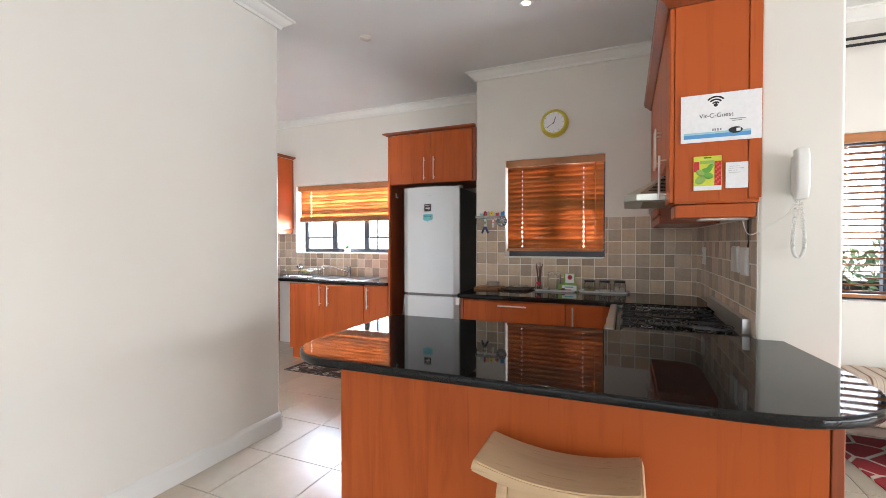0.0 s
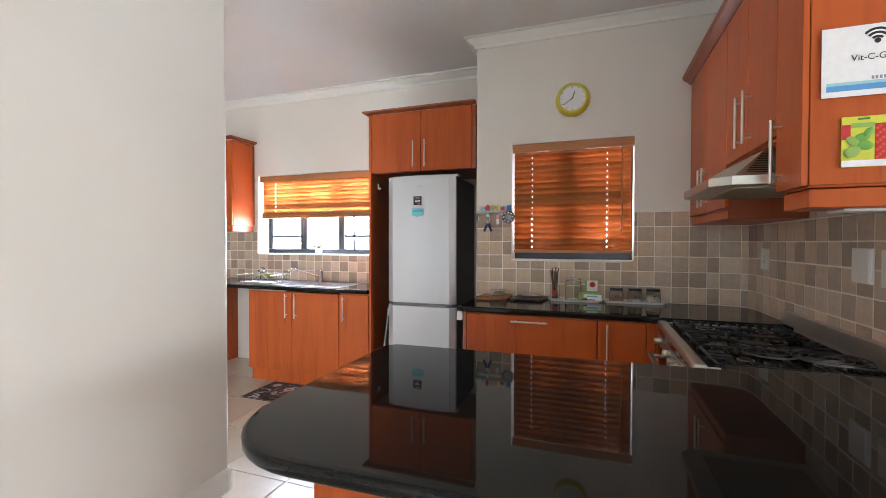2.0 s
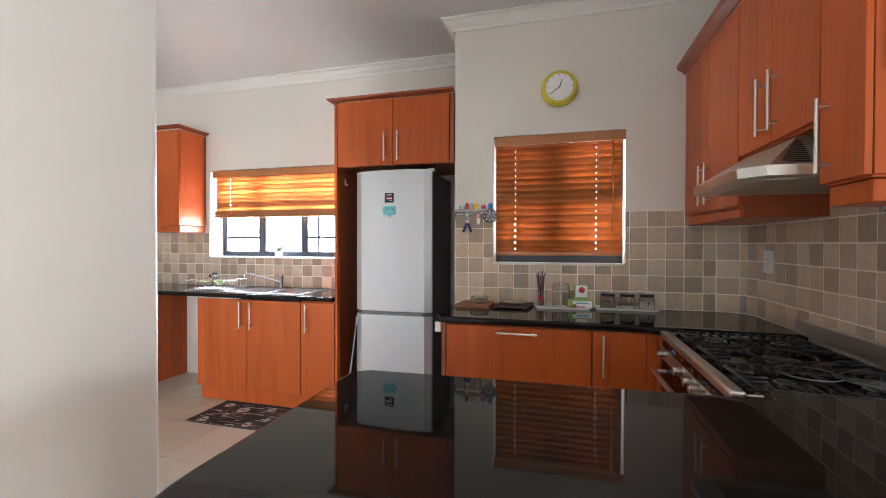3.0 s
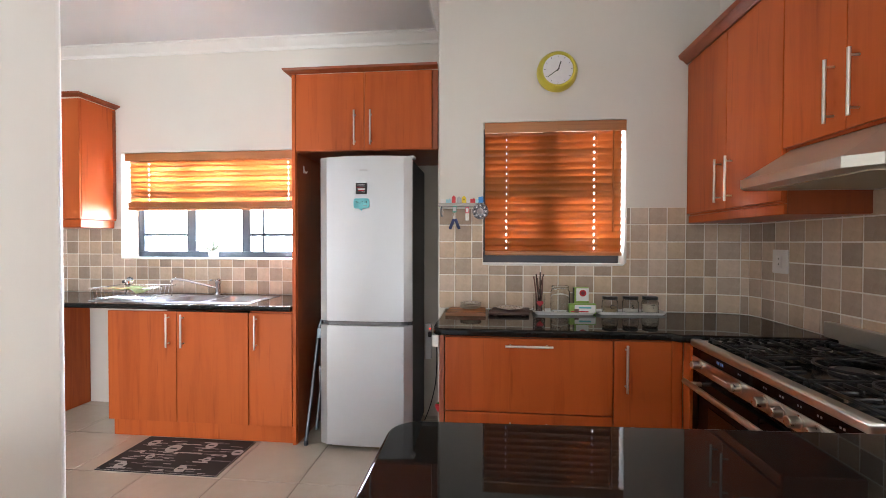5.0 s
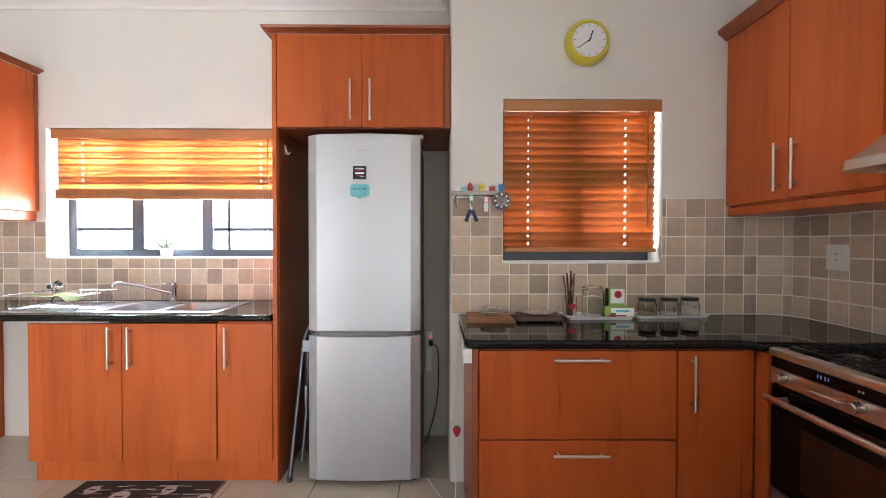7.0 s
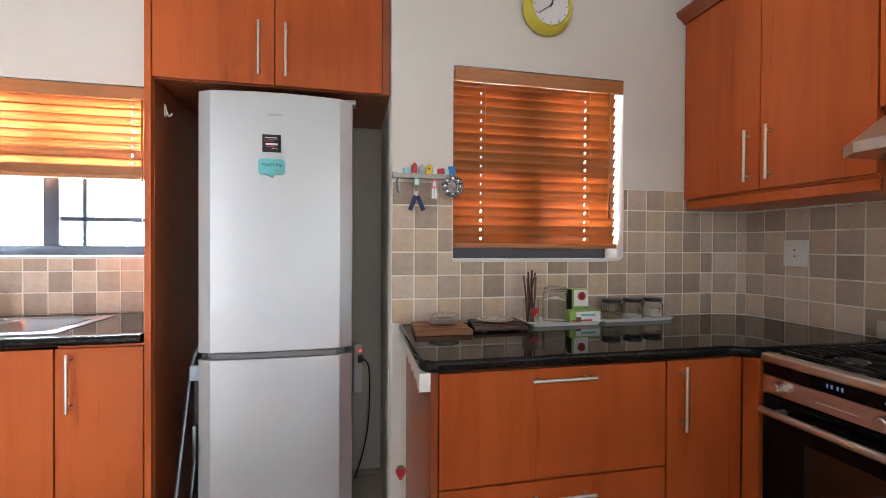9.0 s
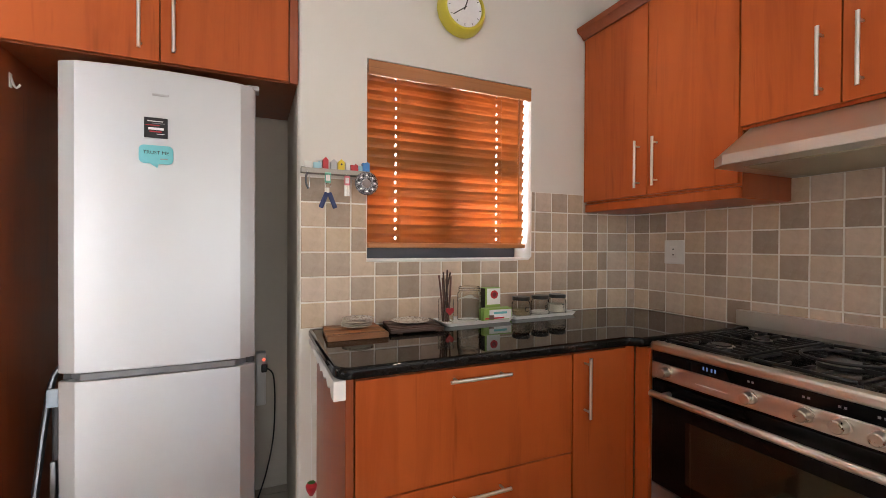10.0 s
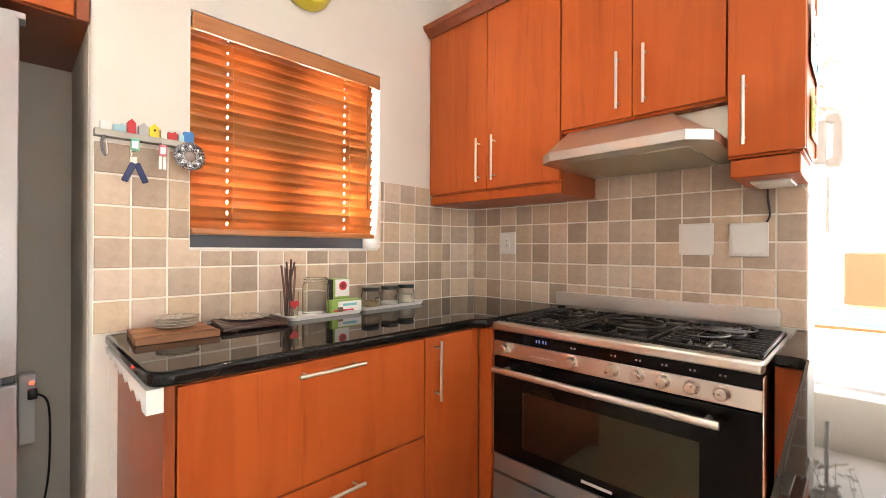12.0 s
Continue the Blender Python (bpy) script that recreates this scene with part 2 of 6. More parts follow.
def prism(outline, z0, z1, r=0.0, bm=None, seg=3):
    """A slab with the given outline (x, y), its upper and lower rims rounded by r."""
    b = bmesh.new()
    low = [b.verts.new((x, y, z0)) for x, y in outline]
    top = [b.verts.new((x, y, z1)) for x, y in outline]
    n = len(outline)
    b.faces.new(low[::-1])
    b.faces.new(top)
    for i in range(n):
        b.faces.new((low[i], low[(i + 1) % n], top[(i + 1) % n], top[i]))
    bmesh.ops.recalc_face_normals(b, faces=b.faces)
    if r:
        rim = [e for e in b.edges if abs(e.verts[0].co.z - e.verts[1].co.z) < 1e-6]
        bmesh.ops.bevel(b, geom=rim, offset=r, segments=seg, profile=0.5, affect="EDGES")
    return joined(bm, b)


def rounded(corners, n=8):
    """An outline with corners (x, y, radius) rounded."""
    out = []
    for i, (x, y, r) in enumerate(corners):
        if not r:
            out.append((x, y))
            continue
        p = Vector((x, y))
        a = (Vector(corners[i - 1][:2]) - p).normalized()
        c = (Vector(corners[(i + 1) % len(corners)][:2]) - p).normalized()
        half = a.angle(c) / 2
        reach = r / math.tan(half)
        mid = p + (a + c).normalized() * (r / math.sin(half))
        s, e = p + a * reach - mid, p + c * reach - mid
        turn = s.angle_signed(e)
        for k in range(n + 1):
            w = -turn * k / n
            out.append((mid.x + s.x * math.cos(w) - s.y * math.sin(w), mid.y + s.x * math.sin(w) + s.y * math.cos(w)))
    return out


def sweep(path, profile, bm=None):
    """A moulding along a level path of (x, y); profile: (distance to the left of the path, z). Mitred at corners."""
    b = bmesh.new()
    pts = [Vector(p) for p in path]
    rows = []
    for i, p in enumerate(pts):
        ds = []
        if i > 0:
            ds.append((p - pts[i - 1]).normalized())
        if i < len(pts) - 1:
            ds.append((pts[i + 1] - p).normalized())
        ns = [Vector((-d.y, d.x)) for d in ds]
        m = sum(ns, Vector((0, 0))).normalized()
        m = m / max(0.3, m.dot(ns[0]))
        rows.append([b.verts.new((p.x + m.x * o, p.y + m.y * o, z)) for o, z in profile])
    k = len(profile)
    for u, v in zip(rows, rows[1:]):
        for j in range(k):
            b.faces.new((u[j], u[(j + 1) % k], v[(j + 1) % k], v[j]))
    b.faces.new(rows[0])
    b.faces.new(rows[-1][::-1])
    bmesh.ops.recalc_face_normals(b, faces=b.faces)
    return joined(bm, b)


def smooth(ob, angle=35):
    ob.data.set_sharp_from_angle(angle=radians(angle))
    for p in ob.data.polygons:
        level = max(abs(p.normal.x), abs(p.normal.y), abs(p.normal.z)) > 0.99995
        p.use_smooth = not (level and p.area > 0.003 and angle < 50 or len(p.vertices) > 6)
    return ob


def thing(name, at, label, category, group="", kind=""):
    """An Empty at a thing's base, which parents its parts."""
    ob = new(name)
    ob.location = at
    ob.empty_display_size = 0.05
    ORIGIN[ob] = Vector(at)
    return tagged(ob, label, category, group, kind)


def part(name, bm, mat, parent=None, label="", round_angle=35):
    """One mesh object, modelled in world coordinates, under its thing or part."""
    at = ORIGIN.get(parent, Vector((0, 0, 0)))
    bmesh.ops.translate(bm, vec=-at, verts=bm.verts)
    me = bpy.data.meshes.new(name)
    bm.to_mesh(me)
    bm.free()
    me.materials.append(mat)
    ob = new(name, me)
    if parent is not None:
        ob.parent = parent
    ORIGIN[ob] = at
    if label:
        ob["label"] = label
    return smooth(ob, round_angle)


def solo(name, bm, mat, label, category, group="", kind="", at=None):
    """A thing that is one mesh; at: its origin."""
    if at is not None:
        bmesh.ops.translate(bm, vec=-Vector(at), verts=bm.verts)
    me = bpy.data.meshes.new(name)
    bm.to_mesh(me)
    bm.free()
    me.materials.append(mat)
    ob = new(name, me)
    if at is not None:
        ob.location = at
    ORIGIN[ob] = Vector(at) if at is not None else Vector((0, 0, 0))
    return tagged(smooth(ob), label, category, group, kind)


def structure(name, bm, mat, label, category="wall"):
    return solo(name, bm, mat, label, category, kind="structure")


def bar_handle(parent, p, q, out):
    """A steel bar handle from p to q on two short posts; out: the way from the door's face to the bar."""
    p, q, out = Vector(p), Vector(q), Vector(out)
    d = (q - p).normalized()
    b = rod(p, q, 0.006, 12)
    for s in (p + d * 0.025, q - d * 0.025):
        rod(s, s - out, 0.0045, 8, b)
    return part("handle", b, STEEL, parent, "brushed steel bar handle")


# ---- the large structure ----
TOP = 2.94      # ceiling
CT = 0.925      # worktops
YW, YS = 4.055, 4.62   # kitchen window wall, sink wall
XR = 0.545      # stove wall
XF = -1.297     # corner beside the fridge
WK = (-1.012, -0.147, 1.208, 2.093)   # kitchen window
WS = (-4.0, -2.40, 1.208, 2.078)       # window over the sink
WL = (1.20, 2.75, 0.93, 2.10)         # lounge window


CORNER = [(0.378, YW), (0.490, 4.0185), (0.525, 3.991), (XR, 3.907)]   # the bend between window wall and stove wall


def holed_wall(x0, x1, y0, y1, holes, soft=0.0):
    """A wall along x with window openings (x0, x1, z0, z1) right through it; soft: the radius of its first corner."""
    b = bm_new()
    xs = x0
    for a, c, lo, hi in holes:
        if soft and xs == x0:
            prism(rounded([(x0, y0, soft), (a, y0, 0), (a, y1, 0), (x0, y1, 0)], 6), 0, TOP, bm=b)
        else:
            box(xs, a, y0, y1, 0, TOP, bm=b)
        box(a, c, y0, y1, 0, lo, bm=b)
        box(a, c, y0, y1, hi, TOP, bm=b)
        xs = c
    box(xs, x1, y0, y1, 0, TOP, bm=b)
    return b


structure("wall_kitchen_window", holed_wall(XF, 5.45, YW, YW + 0.25, [WK, WL], 0.015), WALL, "cream painted wall with two deep window openings")
structure("wall_sink", holed_wall(-5.2, XF, YS, YS + 0.25, [WS]), WALL, "cream painted wall with a wide window over the sink")
structure("wall_fridge_return", box(XF, XF + 0.25, YW + 0.25, YS + 0.25, 0, TOP), WALL, "cream painted wall return beside the fridge")
stove_wall = structure("wall_stove", prism(rounded([(XR, 2.43, 0.012), (0.83, 2.43, 0.012), (0.83, YW, 0), (XR, YW, 0)], 4), 0, TOP), WALL, "cream painted wall between kitchen and lounge")
corner_fill = structure("wall_corner", prism([CORNER[0], (XR, YW)] + CORNER[:0:-1], 0, TOP), WALL, "rounded plastered corner of the kitchen walls")
structure("wall_passage", prism(rounded([(-2.50, -3.0, 0), (-2.27, -3.0, 0), (-2.27, 2.555, 0.035), (-2.50, 2.555, 0.035)], 6), 0, TOP), WALL, "cream painted passage wall with a rounded corner")
structure("wall_west", box(-5.45, -5.2, -3.25, YS + 0.25, 0, TOP), WALL, "cream painted end wall")
# unseen closing wall; its two openings are added to let light in
b = box(-5.45, -4.9, -3.25, -3.0, 0, TOP)
box(-4.9, -2.8, -3.25, -3.0, 2.25, TOP, bm=b)
box(-2.8, -2.4, -3.25, -3.0, 0, TOP, bm=b)
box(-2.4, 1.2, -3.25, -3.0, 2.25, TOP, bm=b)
box(1.2, 5.45, -3.25, -3.0, 0, TOP, bm=b)
structure("wall_south", b, WALL, "cream painted wall behind the view with two added door openings")
b = box(5.2, 5.45, 3.0, YW, 0, TOP)
box(5.2, 5.45, -1.7, 3.0, 2.3, TOP, bm=b)
box(5.2, 5.45, -3.0, -1.7, 0, TOP, bm=b)
structure("wall_east", b, WALL, "cream painted wall with a wide patio door")
# thin sheets added over the niche walls, the shade put into their colour
structure("niche_side", box(XF - 0.003, XF - 0.0004, YW + 0.02, YS - 0.004, 0, 1.93), SHADE_WALL, "cream wall sheet with shade in its colour, beside the fridge")
structure("niche_back", box(-2.234, XF - 0.0005, YS - 0.0035, YS - 0.0004, 0, 1.93), SHADE_WALL, "cream wall sheet with shade in its colour, behind the fridge")
structure("ceiling", box(-5.45, 5.45, -3.25, YS + 0.25, TOP, TOP + 0.12), CEILING, "smooth white painted ceiling", "ceiling")
floor = structure("floor", box(-5.45, 5.45, -3.25, YS + 0.25, -0.12, -0.004), DARK_GROUT, "beige glazed tiled floor with dark joints", "floor")

CROWN = [(0.0, 2.862), (0.012, 2.862), (0.018, 2.882), (0.034, 2.892), (0.058, 2.912), (0.066, 2.924), (0.082, 2.928), (0.082, TOP), (0.0, TOP)]
trim = sweep([(XR, 2.43), (XR, YW), (XF, YW), (XF, YS), (-5.2, YS)], CROWN)
sweep([(-2.50, -3.0), (-2.50, 2.555), (-2.27, 2.555), (-2.27, -3.0)][::-1], [(-o, z) for o, z in CROWN], trim)
sweep([(0.83, YW), (0.83, 2.43), (XR, 2.43)][::-1], [(-o, z) for o, z in CROWN], trim)
sweep([(5.2, YW), (0.83, YW)], CROWN, trim)
structure("cornice", trim, TRIM, "white moulded plaster cornice", "trim")
SKIRT = [(0, 0), (0.016, 0), (0.016, 0.095), (0.012, 0.105), (0.006, 0.118), (0, 0.122)]
base = sweep([(-2.27, -3.0), (-2.27, 2.520), (-2.28, 2.545), (-2.305, 2.555), (-2.50, 2.555), (-2.50, -3.0)], [(-o, z) for o, z in SKIRT])
sweep([(XR, 2.43), (0.83, 2.43), (0.83, YW)], [(-o, z) for o, z in SKIRT], base)
sweep([(5.2, YW), (0.83, YW)], SKIRT, base)
structure("baseboard", base, TRIM, "cream painted moulded skirting board", "baseboard")


# ---- windows and blinds ----
def window(name, hole, y0, y1, bars, label, foot=0.055):
    """A frame in its opening; bars: upright mullions; panes between them."""
    x0, x1, z0, z1 = hole
    w = thing(name, ((x0 + x1) / 2, y0, z0), label, "window", kind="structure")
    f = bm_new()
    t = 0.055
    box(x0, x1, y0, y1, z0, z0 + foot, 0.004, 1, f)
    box(x0, x1, y0, y1, z1 - t, z1, 0.004, 1, f)
    box(x0, x0 + t, y0, y1, z0 + foot, z1 - t, 0.004, 1, f)
    box(x1 - t, x1, y0, y1, z0 + foot, z1 - t, 0.004, 1, f)
    part("window_frame", f, WINDOW_FRAME, w, "dark blue-grey aluminium frame")
    for x, wide in bars:
        part("mullion", box(x - wide / 2, x + wide / 2, y0 - 0.008, y1 - 0.004, z0 + foot, z1 - t, 0.004, 1), WINDOW_FRAME, w)
    edges = [x0 + t] + [x for x, _ in bars] + [x1 - t]
    for a, c in zip(edges, edges[1:]):
        g = part("pane", box(a, c, (y0 + y1) / 2 - 0.002, (y0 + y1) / 2 + 0.002, z0 + foot, z1 - t), PANE, w)
        g.visible_shadow = False
    return w


sink_window = window("window_1", WS, 4.79, 4.84, [(-3.505, 0.085), (-3.012, 0.075)], "dark aluminium casement window over the sink")
for x0, x1, z in ((-3.945, -3.55, 1.405), (-2.975, -2.455, 1.405)):
    part("glazing_bar", box(x0, x1, 4.795, 4.83, z - 0.012, z + 0.012, 0.003, 1), WINDOW_FRAME, sink_window)
part("glazing_bar", box(-2.875, -2.855, 4.795, 4.83, 1.25, 2.05, 0.003, 1), WINDOW_FRAME, sink_window)
kitchen_window = window("window_2", WK, 4.20, 4.25, [(-0.585, 0.10)], "dark aluminium kitchen window behind a wooden blind", 0.082)
lounge_window = window("window_3", WL, 4.22, 4.27, [(1.72, 0.05), (2.25, 0.05)], "dark aluminium lounge window behind a wooden blind")
structure("window_sill_board", box(WS[0], WS[1], YS - 0.006, 4.79, WS[2] - 0.006, WS[2] + 0.004, 0.002, 1), TRIM, "white painted window sill", "window sill")
structure("kitchen_window_sill", box(WK[0], WK[1], YW - 0.006, 4.20, WK[2] - 0.006, WK[2] + 0.004, 0.002, 1), TRIM, "white painted window sill", "window sill")


def slat_mesh(x0, x1, depth, tilt, holes):
    """A thin curved slat about its own axis with routed cord holes."""
    b = bm_new()
    xs = [x0]
    for h in holes:
        xs += [h - 0.0032, h + 0.0032]
    xs.append(x1)
    ys = [-depth / 2, -0.0065, 0.0065, depth / 2]
    grid = [[b.verts.new((x, y, 0.0045 * (1 - (2 * y / depth) ** 2))) for y in ys] for x in xs]
    for i in range(len(xs) - 1):
        for j in range(3):
            if j == 1 and i % 2 == 1:
                continue
            b.faces.new((grid[i][j], grid[i + 1][j], grid[i + 1][j + 1], grid[i][j + 1]))
    bmesh.ops.solidify(b, geom=list(b.faces), thickness=0.003)
    bmesh.ops.recalc_face_normals(b, faces=b.faces)
    bmesh.ops.rotate(b, cent=(0, 0, 0), matrix=Matrix.Rotation(radians(tilt), 3, "X"), verts=b.verts)
    return b


def blind(x0, x1, y, top, bottom, pitch, tilt, holes, label, stack=0, valance=0.065, wand=None, front=0.034, wide=0.004):
    bl = thing("venetian_blind", ((x0 + x1) / 2, y, bottom), label, "blind", "wooden blinds")
    part("valance", box(x0 - 0.004, x1 + wide, y - front - 0.012, y - front, top - valance, top, 0.003), VALANCE, bl, "orange-brown wooden valance")
    part("headrail", box(x0, x1, y - front + 0.002, y + 0.03, top - 0.045, top - 0.004, 0.002), SLAT, bl)
    part("bottom_rail", box(x0, x1, y - 0.026, y + 0.026, bottom, bottom + 0.024, 0.006), VALANCE, bl)
    proto = slat_mesh(x0, x1, 0.05, tilt, holes)
    me = bpy.data.meshes.new("slat")
    bmesh.ops.translate(proto, vec=(-(x0 + x1) / 2, 0, 0), verts=proto.verts)
    proto.to_mesh(me)
    proto.free()
    me.materials.append(SLAT)
    flat_b = slat_mesh(x0, x1, 0.05, 0, holes)
    flat_me = bpy.data.meshes.new("slat")
    bmesh.ops.translate(flat_b, vec=(-(x0 + x1) / 2, 0, 0), verts=flat_b.verts)
    flat_b.to_mesh(flat_me)
    flat_b.free()
    flat_me.materials.append(SLAT)
    z = bottom + 0.026
    for k in range(stack):
        s = new("slat", flat_me)
        s.parent, s.location = bl, (0, 0, z - bottom)
        z += 0.0031
    if stack:
        # added solid filler, keeps light from passing between the stacked slats
        part("stack_light_block", box(x0 + 0.002, x1 - 0.002, y - 0.0225, y + 0.0225, bottom + 0.0245, z + 0.001), VALANCE, bl)
    z += 0.020 if stack else 0.018
    while z < top - 0.040:
        s = new("slat", me)
        s.parent = bl
        s.location = (random.uniform(-0.001, 0.001), 0, z - bottom)
        s.rotation_euler = (radians(random.uniform(-0.12, 0.12)), 0, 0)
        z += pitch
    for h in holes:
        for dy in (-0.027, 0.027):
            part("ladder_cord", rod((h + 0.011, y + dy, bottom + 0.02), (h + 0.011, y + dy, top - 0.05), 0.0009, 5), SLAT, bl)
    if wand:
        part("tilt_wand", rod((wand, y - front - 0.018, top - valance), (wand, y - front - 0.018, top - valance - 0.62), 0.004, 8), SLAT, bl, "thin wooden tilt wand")
    return bl


blind(WK[0] + 0.012, WK[1] - 0.015, YW + 0.048, WK[3] - 0.002, 1.262, 0.0428, -62, (-0.865, -0.325), "closed orange-brown wooden venetian blind with cord holes", wand=-0.225, wide=0.016)
blind(WS[0] + 0.03, WS[1] - 0.012, YS + 0.052, WS[3] - 0.004, 1.605, 0.0428, -84.6, (-3.80, -2.585), "half-raised orange-brown wooden venetian blind over the sink", stack=13, wand=-2.515)
blind(WL[0] + 0.01, WL[1] - 0.01, YW + 0.048, WL[3] - 0.002, 0.955, 0.046, -14, (1.45, 2.0, 2.55), "open brown wooden venetian blind in the lounge")


# ---- cabinets ----
def front(name, x0, x1, z0, z1, y, parent, axis="y", label="", t=0.018):
    """A flat veneered door or drawer front; axis y: it looks to -y at y; axis x: it looks to -x at x = y."""
    if axis == "y":
        b = box(x0, x1, y, y + t, z0, z1, 0.0025)
    else:
        b = box(y, y + t, x0, x1, z0, z1, 0.0025)
    return part(name, b, CHERRY, parent, label)


def cabinet(name, x0, x1, y0, y1, z0, z1, label, group=""):
    c = thing(name, ((x0 + x1) / 2, (y0 + y1) / 2, z0), label, "cabinet", group)
    part("body", box(x0, x1, y0, y1, z0, z1, 0.0015, 1), CHERRY, c)
    return c


G = 0.0018
# sink run
c = cabinet("base_cabinet", -3.585, -2.566, 4.064, YS, 0.115, 0.72, "cherry veneer double-door cabinet under the sink", "sink cabinets")
for a, d, h in ((-3.585, -3.078, -3.130), (-3.078, -2.566, -3.024)):
    dr = front("door", a + G, d - G, 0.12, 0.872, 4.045, c)
    bar_handle(dr, (h, 4.013, 0.633), (h, 4.013, 0.857), (0, -0.032, 0))
c = cabinet("base_cabinet", -2.563, -2.262, 4.064, YS, 0.115, 0.884, "cherry veneer narrow cabinet beside the fridge panel", "sink cabinets")
dr = front("door", -2.563 + G, -2.262 - G, 0.12, 0.872, 4.045, c)
bar_handle(dr, (-2.506, 4.013, 0.633), (-2.506, 4.013, 0.857), (0, -0.032, 0))
part("plinth", box(-3.57, -2.262, 4.075, 4.093, 0, 0.114, 0.0015, 1), CHERRY, c)
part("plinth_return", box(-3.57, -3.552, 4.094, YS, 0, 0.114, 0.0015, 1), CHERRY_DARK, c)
cabinet("base_cabinet", -5.2, -4.30, 4.064, YS, 0.0, 0.884, "cherry veneer cabinet end beside the open appliance gap", "sink cabinets")
wc = cabinet("wall_cabinet", -4.65, -4.05, 4.318, YS, 1.515, 2.43, "cherry veneer wall cabinet beside the sink window")
front("door", -4.35 + G, -4.05 - G, 1.518, 2.425, 4.30, wc)
front("door", -4.65 + G, -4.35 - G, 1.518, 2.425, 4.30, wc)
part("light_rail", box(-4.65, -4.066, 4.322, YS, 1.452, 1.513, 0.002, 1), CHERRY, wc)
part("back_edge", box(-4.0495, -4.046, YS - 0.03, YS - 0.001, 1.53, 2.42, 0.001, 1), CHERRY_DARK, wc)
CORN = [(0, 2.434), (0.008, 2.434), (0.022, 2.444), (0.040, 2.449), (0.044, 2.462), (0, 2.462)]
part("cornice", sweep([(-4.65, 4.30), (-4.05, 4.30), (-4.05, YS)], [(-o, z) for o, z in CORN]), CHERRY_DARK, wc, "darker moulded cornice")

# fridge housing
fh = thing("fridge_housing", (-1.78, 4.33, 0), "cherry veneer fridge surround with a double cupboard above", "cabinet")
part("side_panel", box(-2.260, -2.236, 4.048, YS, 0, 2.44, 0.0015, 1), CHERRY, fh)
# added dark sheet: the niche's shade on the panel, as colour
part("shade_lining", box(-2.2357, -2.2328, 4.075, YS - 0.006, 0, 1.93), CHERRY_DARK, fh, "inner face with shade put into its dark reddish colour")
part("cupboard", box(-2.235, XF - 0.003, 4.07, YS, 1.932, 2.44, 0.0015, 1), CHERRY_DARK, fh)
for a, d, h in ((-2.235, -1.776, -1.834), (-1.776, -1.334, -1.729)):
    dr = front("door", a + G, d - G, 1.936, 2.434, 4.05, fh)
    bar_handle(dr, (h, 4.018, 1.965), (h, 4.018, 2.185), (0, -0.032, 0))
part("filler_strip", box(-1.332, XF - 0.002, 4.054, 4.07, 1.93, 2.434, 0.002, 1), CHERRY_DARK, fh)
part("cornice", sweep([(-2.262, YS), (-2.262, 4.048), (XF - 0.002, 4.048)][::-1], [(o, z) for o, z in CORN]), CHERRY_DARK, fh, "darker moulded cornice")

# window run
c = cabinet("drawer_unit", -1.195, -0.392, 3.464, YW - 0.02, 0.12, 0.888, "cherry veneer unit with two deep drawers")
for z0, z1, hz in ((0.518, 0.878, 0.846), (0.125, 0.512, 0.464)):
    dr = front("drawer", -1.193, -0.394, z0, z1, 3.445, c)
    bar_handle(dr, (-0.900, 3.413, hz), (-0.676, 3.413, hz), (0, -0.032, 0))
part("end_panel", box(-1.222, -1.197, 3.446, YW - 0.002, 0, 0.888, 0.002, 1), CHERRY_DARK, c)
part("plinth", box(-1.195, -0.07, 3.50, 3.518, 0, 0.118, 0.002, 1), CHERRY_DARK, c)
c = cabinet("base_cabinet", -0.390, -0.075, 3.464, YW - 0.02, 0.12, 0.888, "cherry veneer narrow corner cabinet with one door")
dr = front("door", -0.388, -0.128, 0.125, 0.878, 3.445, c)
bar_handle(dr, (-0.336, 3.413, 0.640), (-0.336, 3.413, 0.864), (0, -0.032, 0))
part("corner_filler", box(-0.0755, -0.056, 3.383, 3.448, 0.0, 0.884, 0.002, 1), CHERRY, c)
part("corner_post", box(-0.126, -0.076, 3.449, 3.463, 0.0, 0.884, 0.003, 1), CHERRY, c)

# cabinets over the stove
XD = 0.200
CORNX = [(0, 2.405), (0.010, 2.405), (0.026, 2.424), (0.048, 2.436), (0.056, 2.458), (0, 2.458)]
c = cabinet("wall_cabinet", XD + 0.02, XR - 0.002, 3.228, YW - 0.002, 1.505, 2.43, "cherry veneer two-door wall cabinet in the corner", "stove wall cabinets")
for a, d, h in ((3.635, YW - 0.004, 3.680), (3.228, 3.635, 3.583)):
    dr = front("door", a + G, d - G, 1.515, 2.403, XD, c, "x")
    bar_handle(dr, (0.168, h, 1.55), (0.168, h, 1.77), (-0.032, 0, 0))
# added thin sheet of darker wood, its colour deepened by the hood's shade
part("end_panel", box(XD + 0.022, XR - 0.006, 3.2248, 3.2277, 1.462, 1.712), CHERRY_DARK, c, "dark wood end below the hood, with shade in its colour")
part("light_rail", box(XD + 0.012, XR - 0.002, 3.230, YW - 0.004, 1.460, 1.503, 0.003, 1), CHERRY, c)
c = cabinet("wall_cabinet", XD + 0.02, XR - 0.002, 2.616, 3.226, 1.715, 2.43, "cherry veneer cabinet above the cooker hood", "stove wall cabinets")
for a, d, h in ((2.923, 3.226, 2.973), (2.616, 2.923, 2.873)):
    dr = front("door", a + G, d - G, 1.725, 2.403, XD, c, "x")
    bar_handle(dr, (0.168, h, 1.757), (0.168, h, 1.977), (-0.032, 0, 0))
